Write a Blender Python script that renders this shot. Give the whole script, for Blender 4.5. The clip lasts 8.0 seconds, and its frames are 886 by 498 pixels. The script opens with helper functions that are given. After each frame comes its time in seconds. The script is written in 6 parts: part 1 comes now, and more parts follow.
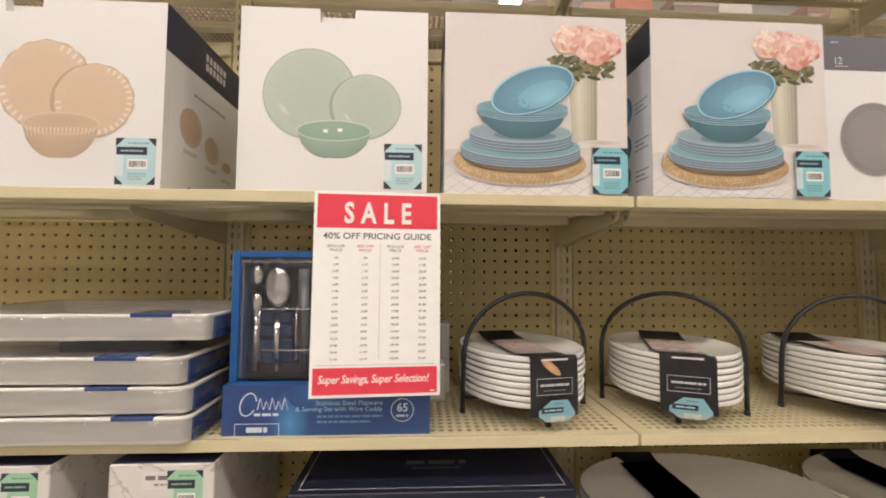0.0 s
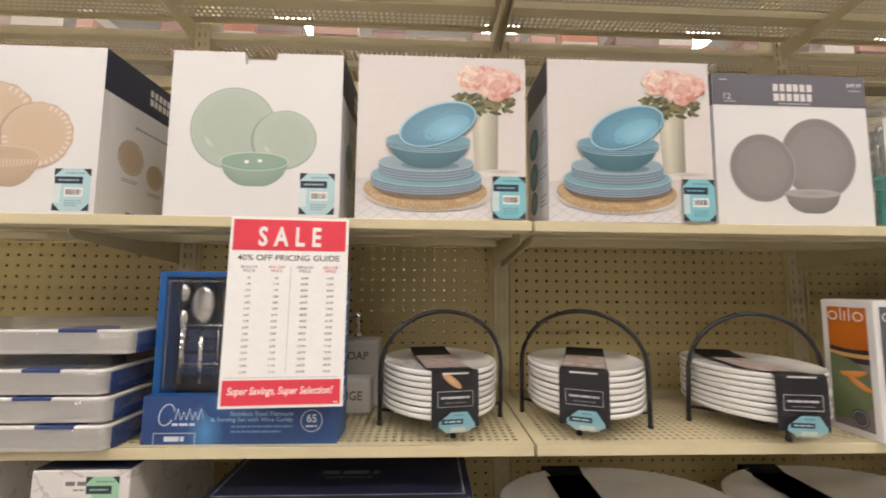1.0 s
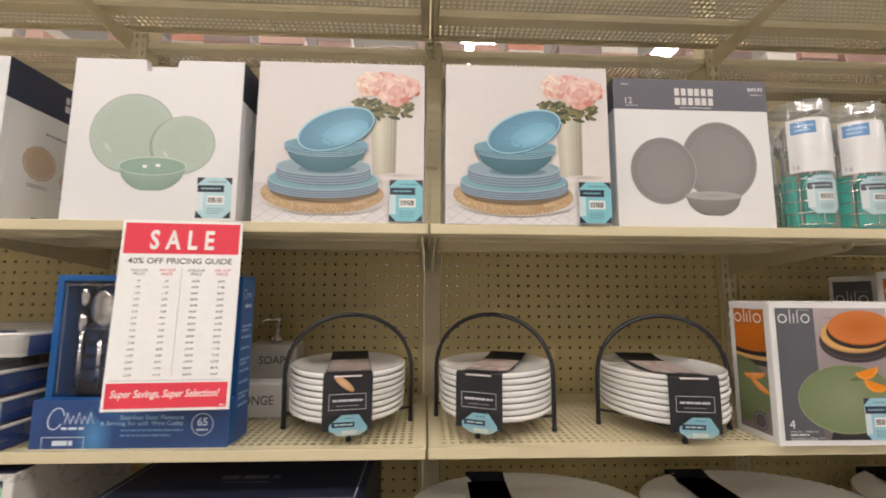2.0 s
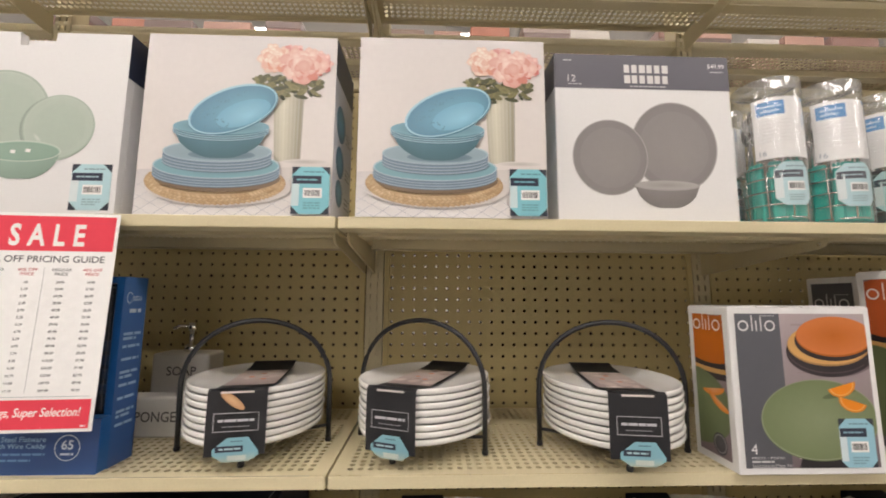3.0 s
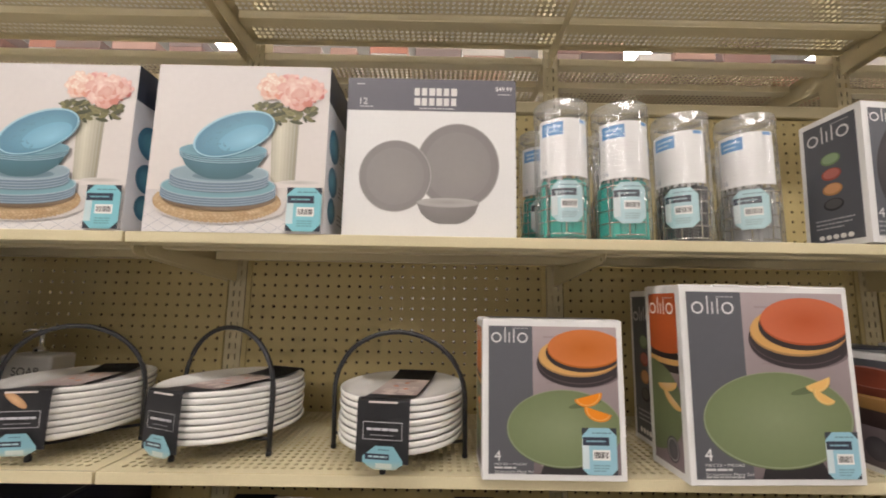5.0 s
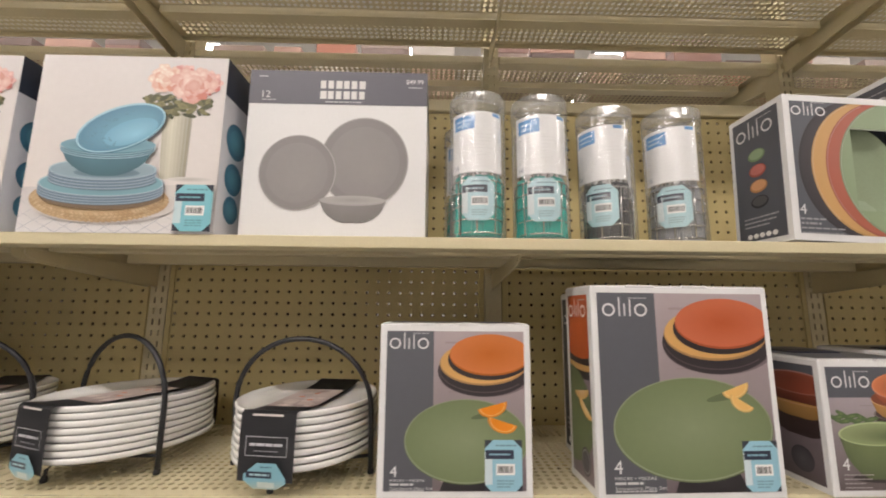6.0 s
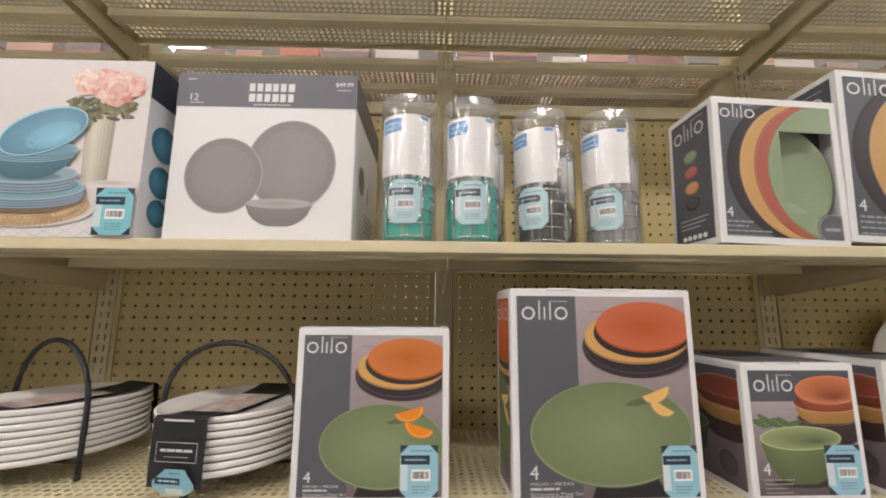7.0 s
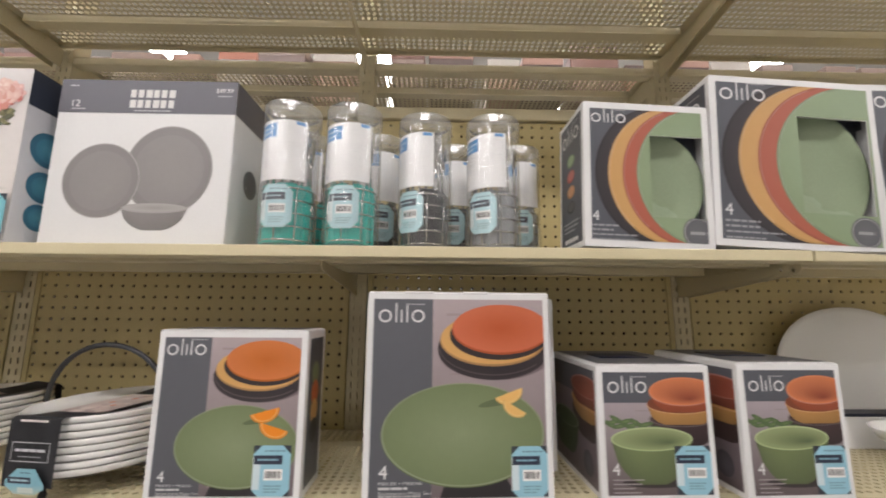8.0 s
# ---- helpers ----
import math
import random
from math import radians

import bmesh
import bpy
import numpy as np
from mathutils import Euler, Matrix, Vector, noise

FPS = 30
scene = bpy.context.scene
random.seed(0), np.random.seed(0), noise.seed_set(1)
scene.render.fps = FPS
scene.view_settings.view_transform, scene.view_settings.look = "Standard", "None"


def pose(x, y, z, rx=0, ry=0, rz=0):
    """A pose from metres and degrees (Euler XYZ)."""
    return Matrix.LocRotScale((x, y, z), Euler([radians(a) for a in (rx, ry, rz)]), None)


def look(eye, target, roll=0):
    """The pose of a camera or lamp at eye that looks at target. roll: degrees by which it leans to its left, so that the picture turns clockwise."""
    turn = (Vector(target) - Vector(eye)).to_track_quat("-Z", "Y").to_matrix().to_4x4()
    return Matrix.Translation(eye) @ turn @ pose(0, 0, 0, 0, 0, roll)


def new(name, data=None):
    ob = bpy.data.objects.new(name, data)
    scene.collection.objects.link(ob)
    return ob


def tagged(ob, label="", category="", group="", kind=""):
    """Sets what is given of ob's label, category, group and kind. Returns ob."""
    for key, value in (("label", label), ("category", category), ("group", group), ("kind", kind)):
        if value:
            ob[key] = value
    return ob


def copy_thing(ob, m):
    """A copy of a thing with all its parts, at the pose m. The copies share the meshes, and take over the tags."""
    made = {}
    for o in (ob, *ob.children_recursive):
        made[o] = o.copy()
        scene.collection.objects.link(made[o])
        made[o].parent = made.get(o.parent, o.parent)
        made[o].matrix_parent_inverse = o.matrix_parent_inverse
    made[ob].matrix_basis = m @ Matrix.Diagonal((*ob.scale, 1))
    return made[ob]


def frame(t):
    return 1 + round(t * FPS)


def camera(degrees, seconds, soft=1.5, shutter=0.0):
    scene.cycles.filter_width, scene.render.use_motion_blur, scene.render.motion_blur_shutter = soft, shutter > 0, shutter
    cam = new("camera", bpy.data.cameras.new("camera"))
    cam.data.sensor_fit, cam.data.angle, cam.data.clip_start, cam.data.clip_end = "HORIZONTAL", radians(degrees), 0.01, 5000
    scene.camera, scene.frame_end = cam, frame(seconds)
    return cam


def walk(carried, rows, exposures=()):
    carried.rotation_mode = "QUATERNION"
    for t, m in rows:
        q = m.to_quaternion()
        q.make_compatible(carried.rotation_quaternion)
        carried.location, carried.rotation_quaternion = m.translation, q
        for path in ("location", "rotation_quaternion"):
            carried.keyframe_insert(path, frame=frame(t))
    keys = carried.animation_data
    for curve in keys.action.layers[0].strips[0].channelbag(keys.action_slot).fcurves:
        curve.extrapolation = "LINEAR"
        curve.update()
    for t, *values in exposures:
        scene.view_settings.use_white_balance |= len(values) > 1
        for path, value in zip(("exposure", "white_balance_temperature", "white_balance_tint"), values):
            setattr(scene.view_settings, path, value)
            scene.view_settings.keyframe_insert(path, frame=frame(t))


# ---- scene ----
cam = camera(95.7, 8.0, soft=1.8, shutter=0.4)
PATH = [
    (0, (-0.016, 0.028, 1.449), (0.084, 2.023, 1.548), 0.4),
    (0.5, (0.043, 0.001, 1.451), (0.137, 1.992, 1.606), 0.4),
    (1, (0.138, -0.03, 1.454), (0.22, 1.96, 1.637), 0.5),
    (1.5, (0.243, -0.058, 1.451), (0.325, 1.931, 1.648), 0.5),
    (1.7, (0.274, -0.055, 1.446), (0.355, 1.933, 1.656), 0.3),
    (2.8, (0.428, 0.03, 1.443), (0.505, 2.013, 1.689), 0.3),
    (3, (0.459, 0.043, 1.444), (0.527, 2.026, 1.690), 0.3),
    (3.5, (0.537, 0.033, 1.448), (0.564, 2.016, 1.707), 0.6),
    (4, (0.647, 0.017, 1.454), (0.638, 2.0, 1.715), 0.8),
    (4.5, (0.758, -0.002, 1.455), (0.741, 1.98, 1.722), 1.0),
    (4.7, (0.791, -0.009, 1.460), (0.784, 1.974, 1.718), 1.0),
    (5.8, (0.945, 0.023, 1.453), (0.988, 2.0, 1.753), 0.6),
    (6, (0.977, 0.032, 1.455), (1.023, 2.009, 1.756), 0.5),
    (6.5, (1.038, 0.04, 1.460), (1.093, 2.015, 1.771), 0.4),
    (7, (1.095, 0.033, 1.457), (1.142, 2.008, 1.772), 0.4),
    (7.5, (1.186, 0.029, 1.460), (1.22, 2.004, 1.775), 0.4),
    (8, (1.306, 0.017, 1.463), (1.345, 1.992, 1.776), 0.4),
]
# stops, kelvin and tint of the camera's own white balance
BALANCE = [(0, -0.13, 6850, 11), (1, -0.13, 6600, 10), (1.7, -0.13, 6500, 10), (6, -0.13, 6450, 10), (7, -0.13, 6320, 10), (8, -0.13, 6130, 9)]
walk(cam, [(t, look(eye, target, roll)) for t, eye, target, roll in PATH], BALANCE)


# ---- world, lamps and exposure ----
world = bpy.data.worlds.new("store_air")
scene.world = world
world.use_nodes = True
world.node_tree.nodes["Background"].inputs[0].default_value = (0.9, 0.92, 1.0, 1)
world.node_tree.nodes["Background"].inputs[1].default_value = 0.05
LAMP_POWER = 25.0          # emission of the ceiling troffers


# ---- materials ----
def srgb(r, g, b, k=1.0):
    """Linear base colour from an 8-bit display colour, greyed and lifted to imitate washed-out haze."""
    out = []
    for c in (r, g, b):
        c = c / 255
        out.append(min(0.9, k * (c / 12.92 if c <= 0.04045 else ((c + 0.055) / 1.055) ** 2.4)))
    grey = 0.25 * out[0] + 0.6 * out[1] + 0.15 * out[2]
    return tuple(0.006 + 0.86 * c + 0.14 * grey for c in out)


def surface(name, colour, rough=0.5, metal=0.0, grain=0.06, scale=60.0, bump=0.02, stain=0.0, spec=0.5, coat=0.0):
    """A Principled surface with fine grain, broad uneven tone and a little relief."""
    m = bpy.data.materials.new(name)
    m.use_nodes = True
    nt = m.node_tree
    p = nt.nodes["Principled BSDF"]
    p.inputs["Roughness"].default_value = rough
    p.inputs["Metallic"].default_value = metal
    p.inputs["Specular IOR Level"].default_value = spec
    p.inputs["Coat Weight"].default_value = coat
    co = nt.nodes.new("ShaderNodeTexCoord")
    fine = nt.nodes.new("ShaderNodeTexNoise")
    fine.inputs["Scale"].default_value = scale * 8
    fine.inputs["Detail"].default_value = 3
    broad = nt.nodes.new("ShaderNodeTexNoise")
    broad.inputs["Scale"].default_value = scale / 8
    broad.inputs["Detail"].default_value = 4
    nt.links.new(co.outputs["Object"], fine.inputs["Vector"])
    nt.links.new(co.outputs["Object"], broad.inputs["Vector"])
    add = nt.nodes.new("ShaderNodeMath")
    add.operation = "ADD"
    nt.links.new(fine.outputs["Fac"], add.inputs[0])
    nt.links.new(broad.outputs["Fac"], add.inputs[1])
    ramp = nt.nodes.new("ShaderNodeMapRange")
    ramp.inputs["From Min"].default_value = 0.6
    ramp.inputs["From Max"].default_value = 1.4
    ramp.inputs["To Min"].default_value = 1 - grain - stain
    ramp.inputs["To Max"].default_value = 1 + grain
    nt.links.new(add.outputs[0], ramp.inputs["Value"])
    mul = nt.nodes.new("ShaderNodeVectorMath")
    mul.operation = "SCALE"
    mul.inputs[0].default_value = colour[:3]
    nt.links.new(ramp.outputs["Result"], mul.inputs["Scale"])
    nt.links.new(mul.outputs["Vector"], p.inputs["Base Color"])
    var = nt.nodes.new("ShaderNodeMapRange")
    var.inputs["From Min"].default_value = 0.3
    var.inputs["From Max"].default_value = 0.7
    var.inputs["To Min"].default_value = max(0.02, rough - 0.06)
    var.inputs["To Max"].default_value = min(1, rough + 0.06)
    nt.links.new(broad.outputs["Fac"], var.inputs["Value"])
    nt.links.new(var.outputs["Result"], p.inputs["Roughness"])
    if bump:
        b = nt.nodes.new("ShaderNodeBump")
        b.inputs["Strength"].default_value = bump
        b.inputs["Distance"].default_value = 0.002
        nt.links.new(fine.outputs["Fac"], b.inputs["Height"])
        nt.links.new(b.outputs["Normal"], p.inputs["Normal"])
    return m


def printed(name, rough, spec=0.5):
    """Printing ink on card: its colour comes with the printed shapes."""
    m = bpy.data.materials.new(name)
    m.use_nodes = True
    nt = m.node_tree
    p = nt.nodes["Principled BSDF"]
    p.inputs["Roughness"].default_value = rough
    p.inputs["Specular IOR Level"].default_value = spec
    a = nt.nodes.new("ShaderNodeAttribute")
    a.attribute_name = "ink"
    co = nt.nodes.new("ShaderNodeTexCoord")
    n = nt.nodes.new("ShaderNodeTexNoise")
    n.inputs["Scale"].default_value = 90
    n.inputs["Detail"].default_value = 5
    nt.links.new(co.outputs["Object"], n.inputs["Vector"])
    r = nt.nodes.new("ShaderNodeMapRange")
    r.inputs["To Min"].default_value = 0.96
    r.inputs["To Max"].default_value = 1.04
    nt.links.new(n.outputs["Fac"], r.inputs["Value"])
    s = nt.nodes.new("ShaderNodeVectorMath")
    s.operation = "SCALE"
    nt.links.new(a.outputs["Color"], s.inputs[0])
    nt.links.new(r.outputs["Result"], s.inputs["Scale"])
    nt.links.new(s.outputs["Vector"], p.inputs["Base Color"])
    wave = nt.nodes.new("ShaderNodeTexNoise")
    wave.inputs["Scale"].default_value = 9
    nt.links.new(co.outputs["Object"], wave.inputs["Vector"])
    b = nt.nodes.new("ShaderNodeBump")
    b.inputs["Strength"].default_value = 0.12
    b.inputs["Distance"].default_value = 0.004
    nt.links.new(wave.outputs["Fac"], b.inputs["Height"])
    nt.links.new(b.outputs["Normal"], p.inputs["Normal"])
    return m


def clear_plastic(name, gloss=1.0, rough=0.06, tint=(0.97, 0.98, 0.98), haze=0.0, crinkle=0.35, sheen=0.05):
    """Thin clear film or tube: see-through, with gloss by Fresnel. haze mixes in pale diffuse colour as painted
    highlights.
    """
    m = bpy.data.materials.new(name)
    m.use_nodes = True
    nt = m.node_tree
    nt.nodes.remove(nt.nodes["Principled BSDF"])
    out = nt.nodes["Material Output"]
    t = nt.nodes.new("ShaderNodeBsdfTransparent")
    t.inputs["Color"].default_value = (*tint, 1)
    g = nt.nodes.new("ShaderNodeBsdfGlossy")
    g.inputs["Roughness"].default_value = rough
    f = nt.nodes.new("ShaderNodeLayerWeight")
    f.inputs["Blend"].default_value = 0.25
    edge = nt.nodes.new("ShaderNodeMath")
    edge.operation = "POWER"
    edge.inputs[1].default_value = 2.0
    nt.links.new(f.outputs["Facing"], edge.inputs[0])
    co = nt.nodes.new("ShaderNodeTexCoord")
    n = nt.nodes.new("ShaderNodeTexNoise")
    n.inputs["Scale"].default_value = 28
    n.inputs["Detail"].default_value = 3
    nt.links.new(co.outputs["Object"], n.inputs["Vector"])
    b = nt.nodes.new("ShaderNodeBump")
    b.inputs["Strength"].default_value = crinkle
    b.inputs["Distance"].default_value = 0.006
    nt.links.new(n.outputs["Fac"], b.inputs["Height"])
    nt.links.new(b.outputs["Normal"], g.inputs["Normal"])
    nt.links.new(b.outputs["Normal"], f.inputs["Normal"])
    k = nt.nodes.new("ShaderNodeMath")
    k.operation = "MULTIPLY_ADD"
    k.inputs[1].default_value = gloss
    k.inputs[2].default_value = sheen
    nt.links.new(edge.outputs[0], k.inputs[0])
    x = nt.nodes.new("ShaderNodeMixShader")
    nt.links.new(k.outputs[0], x.inputs["Fac"])
    nt.links.new(t.outputs[0], x.inputs[1])
    nt.links.new(g.outputs[0], x.inputs[2])
    last = x
    if haze:
        d = nt.nodes.new("ShaderNodeBsdfDiffuse")
        d.inputs["Color"].default_value = (0.8, 0.8, 0.8, 1)
        y = nt.nodes.new("ShaderNodeMixShader")
        y.inputs["Fac"].default_value = haze
        nt.links.new(x.outputs[0], y.inputs[1])
        nt.links.new(d.outputs[0], y.inputs[2])
        last = y
    nt.links.new(last.outputs[0], out.inputs["Surface"])
    return m


def glow(name, colour, power):
    m = bpy.data.materials.new(name)
    m.use_nodes = True
    p = m.node_tree.nodes["Principled BSDF"]
    p.inputs["Base Color"].default_value = (0.8, 0.8, 0.8, 1)
    p.inputs["Emission Color"].default_value = (*colour, 1)
    p.inputs["Emission Strength"].default_value = power
    return m


BEIGE = surface("beige_powder_coat", (0.67, 0.59, 0.38), 0.42, grain=0.04, scale=40, bump=0.04, stain=0.05)
PEG = surface("beige_pegboard_paint", (0.58, 0.475, 0.225), 0.5, grain=0.04, scale=30, bump=0.03, stain=0.06)
INK = printed("printing_ink", 0.38)
INK_MATT = printed("printing_ink_matt", 0.6, 0.3)
# Brown hardboard, made extra dark for the shade between the two boards.
HARDBOARD = surface("brown_hardboard", (0.085, 0.06, 0.036), 0.85, grain=0.12, scale=30, bump=0.05)
CARD = surface("white_coated_card", (0.78, 0.77, 0.76), 0.42, grain=0.02, scale=25, bump=0.01)
CARD_DARK = surface("dark_slate_card", srgb(70, 74, 84), 0.45, grain=0.04, scale=25, bump=0.01)
CARD_NAVY = surface("navy_card", (0.008, 0.011, 0.030), 0.5, grain=0.05, scale=25, bump=0.01)
CARD_BLUE = surface("blue_card", (0.012, 0.10, 0.32), 0.35, grain=0.05, scale=25, bump=0.01)
CERAMIC = surface("white_glazed_porcelain", (0.86, 0.85, 0.82), 0.16, grain=0.015, scale=20, bump=0.0, coat=0.3)
WIRE = surface("black_painted_wire", (0.018, 0.018, 0.02), 0.45, grain=0.1, scale=60, bump=0.05)
STEEL = surface("polished_steel", (0.72, 0.71, 0.69), 0.14, metal=1.0, grain=0.04, scale=40, bump=0.0)
TEAL = surface("teal_plastic", (0.01, 0.46, 0.38), 0.3, grain=0.04, scale=40, bump=0.0)
BLACK_PLASTIC = surface("black_plastic", (0.02, 0.02, 0.022), 0.3, grain=0.1, scale=40, bump=0.0)
GREY_PLASTIC = surface("grey_plastic", (0.30, 0.31, 0.32), 0.3, grain=0.05, scale=40, bump=0.0)
GREEN_GLAZE = surface("sage_green_glaze", srgb(146, 162, 128), 0.25, grain=0.06, scale=30, bump=0.0)
TUBE = clear_plastic("clear_tube_plastic", 0.9, 0.12, (0.98, 0.985, 0.985), 0.07, 0.35, 0.10)
LID = clear_plastic("clear_lid_plastic", 1.0, 0.14, (0.97, 0.98, 0.98), 0.16, 0.3, 0.14)
PAPER = surface("white_paper", (0.88, 0.87, 0.86), 0.6, grain=0.02, scale=25, bump=0.01)
WINDOW = clear_plastic("clear_window_film", 0.25, 0.15, (0.97, 0.97, 0.98), 0.0)
FILM = clear_plastic("clear_shrink_film", 0.7, 0.16, (0.97, 0.97, 0.98), 0.05, 1.0, 0.14)
WHITE_PAINT = surface("white_wall_paint", (0.82, 0.80, 0.77), 0.8, grain=0.03, scale=8)
TILE = surface("grey_floor_tile", (0.44, 0.423, 0.395), 0.35, grain=0.08, scale=12)
TROFFER = glow("lamp_diffuser", (1.0, 0.92, 0.872), LAMP_POWER)


# ---- mesh helpers ----
def part(name, bm, material, parent=None, label=""):
    """Links a bmesh (or mesh) as one object under a thing or a part."""
    if isinstance(bm, bmesh.types.BMesh):
        me = bpy.data.meshes.new(name)
        bm.to_mesh(me)
        bm.free()
    else:
        me = bm
    if material is not None and not me.materials:
        me.materials.append(material)
    ob = new(name, me)
    ob.parent = parent
    return tagged(ob, label)


def thing(name, m, label, category, group="", kind=""):
    ob = new(name)
    ob.empty_display_size = 0.02
    ob.matrix_basis = m
    return tagged(ob, label, category, group, kind)


def block(x0, y0, z0, x1, y1, z1, bevel=0.0, bm=None, seg=1):
    """A box, bevelled on request, into bm."""
    bm = bm or bmesh.new()
    made = bmesh.ops.create_cube(bm, size=1.0)["verts"]
    for v in made:
        v.co = Vector((x0 + (v.co.x + 0.5) * (x1 - x0), y0 + (v.co.y + 0.5) * (y1 - y0), z0 + (v.co.z + 0.5) * (z1 - z0)))
    if bevel:
        edges = {e for v in made for e in v.link_edges}
        bmesh.ops.bevel(bm, geom=list(edges), offset=bevel, segments=seg, affect="EDGES", profile=0.5)
    return bm


def smooth(bm, on=True):
    for f in bm.faces:
        f.smooth = on
    return bm


def tube(points, r, n=8, bm=None, closed=False):
    """A round wire along points."""
    bm = bm or bmesh.new()
    pts = [Vector(p) for p in points]
    rings = []
    for i, p in enumerate(pts):
        a = pts[i - 1] if i or closed else p
        b = pts[(i + 1) % len(pts)] if i + 1 < len(pts) or closed else p
        d = (b - a).normalized()
        side = d.cross(Vector((0, 0, 1)) if abs(d.z) < 0.9 else Vector((0, 1, 0))).normalized()
        up = side.cross(d)
        rings.append([bm.verts.new(p + r * (math.cos(k * math.tau / n) * side + math.sin(k * math.tau / n) * up)) for k in range(n)])
    m = len(rings)
    for i in range(m if closed else m - 1):
        a, b = rings[i], rings[(i + 1) % m]
        for k in range(n):
            bm.faces.new((a[k], a[(k + 1) % n], b[(k + 1) % n], b[k])).smooth = True
    if not closed:
        bm.faces.new(rings[0])
        bm.faces.new(rings[-1][::-1])
    bmesh.ops.recalc_face_normals(bm, faces=bm.faces)
    return bm


def lathe(profile, n=40, sx=1.0, sy=1.0, bm=None, at=(0, 0, 0)):
    """A turned body from (radius, height) pairs; sx, sy make it oval."""
    bm = bm or bmesh.new()
    rings = []
    for r, z in profile:
        if r < 1e-6:
            rings.append([bm.verts.new((at[0], at[1], at[2] + z))])
        else:
            rings.append([bm.verts.new((at[0] + sx * r * math.cos(k * math.tau / n), at[1] + sy * r * math.sin(k * math.tau / n), at[2] + z)) for k in range(n)])
    for a, b in zip(rings, rings[1:]):
        for k in range(n):
            j = (k + 1) % n
            vs = [a[k % len(a)], a[j % len(a)], b[j % len(b)], b[k % len(b)]]
            vs = [v for i, v in enumerate(vs) if v not in vs[:i]]
            if len(vs) > 2:
                bm.faces.new(vs).smooth = True
    bmesh.ops.recalc_face_normals(bm, faces=bm.faces)
    return bm


def extrude_outline(outline, axis, t0, t1, bm=None):
    """A plate with the outline (a, b pairs), thick from t0 to t1 along axis x, y or z."""
    bm = bm or bmesh.new()
    put = {"x": lambda a, b, t: (t, a, b), "y": lambda a, b, t: (a, t, b), "z": lambda a, b, t: (a, b, t)}[axis]
    lo = [bm.verts.new(put(a, b, t0)) for a, b in outline]
    hi = [bm.verts.new(put(a, b, t1)) for a, b in outline]
    n = len(outline)
    bm.faces.new(lo)
    bm.faces.new(hi[::-1])
    for i in range(n):
        bm.faces.new((lo[i], hi[i], hi[(i + 1) % n], lo[(i + 1) % n]))
    bmesh.ops.recalc_face_normals(bm, faces=bm.faces)
    return bm


def perforated(name, xs, ys, px, py, hx, hy, round_holes, depth, place):
    """A sheet with real holes: a cell px by py round each centre (xs, ys), holes of half size hx, hy,
    walls as deep as the sheet is thick. place maps (a, b, t) to the local point."""
    verts, faces = [], []
    angles = [k * math.tau / 8 for k in range(8)] if round_holes else [math.tau / 8 + k * math.tau / 4 for k in range(4)]
    for cy in ys:
        for cx in xs:
            i = len(verts)
            for sx, sy in ((1, 1), (-1, 1), (-1, -1), (1, -1)):
                verts.append(place(cx + sx * px / 2, cy + sy * py / 2, 0))
            for t in (0, depth):
                for a in angles:
                    k = 1 if round_holes else math.sqrt(2)
                    verts.append(place(cx + k * hx * math.cos(a), cy + k * hy * math.sin(a), t))
            h, n = i + 4, len(angles)
            if round_holes:
                for q in range(4):
                    faces.append((h + 2 * q, i + q, h + (2 * q + 2) % 8, h + 2 * q + 1))
                    faces.append((h + 2 * q, i + (q + 3) % 4, i + q))
            else:
                for q in range(4):
                    faces.append((h + q, i + q, i + (q + 1) % 4, h + (q + 1) % 4))
            for q in range(n):
                faces.append((h + q, h + (q + 1) % n, h + n + (q + 1) % n, h + n + q))
    return verts, faces


def sheet_mesh(name, verts, faces, weld=False):
    me = bpy.data.meshes.new(name)
    if weld:
        seen, fresh, where = {}, [], []
        for v in verts:
            key = tuple(round(c * 1e5) for c in v)
            if key not in seen:
                seen[key] = len(fresh)
                fresh.append(v)
            where.append(seen[key])
        verts, faces = fresh, [tuple(where[i] for i in f) for f in faces]
    me.from_pydata([tuple(v) for v in verts], [], faces)
    me.validate()
    me.update()
    return me


def quad_into(verts, faces, a, b, c, d):
    i = len(verts)
    verts.extend((a, b, c, d))
    faces.append((i, i + 1, i + 2, i + 3))


# ---- printing ----
GLYPHS = {}


def glyphs(text, size, weight=0.0, shear=0.0, spacing=1.0):
    """Flat triangles of a line of text in the built-in font, centred on its own box: points, faces, width, height."""
    key = (text, size, weight, shear, spacing)
    if key not in GLYPHS:
        cu = bpy.data.curves.new("lettering", "FONT")
        cu.body, cu.size, cu.offset, cu.shear, cu.space_character = text, size, weight, shear, spacing
        cu.resolution_u = 3
        ob = new("lettering", cu)
        me = bpy.data.meshes.new_from_object(ob.evaluated_get(bpy.context.evaluated_depsgraph_get()))
        pts = [(v.co.x, v.co.y) for v in me.vertices]
        tri = [tuple(p.vertices) for p in me.polygons]
        bpy.data.objects.remove(ob)
        bpy.data.meshes.remove(me)
        bpy.data.curves.remove(cu)
        x0, x1 = min(p[0] for p in pts), max(p[0] for p in pts)
        y0, y1 = min(p[1] for p in pts), max(p[1] for p in pts)
        GLYPHS[key] = ([(x - (x0 + x1) / 2, y - (y0 + y1) / 2) for x, y in pts], tri, x1 - x0, y1 - y0)
    return GLYPHS[key]


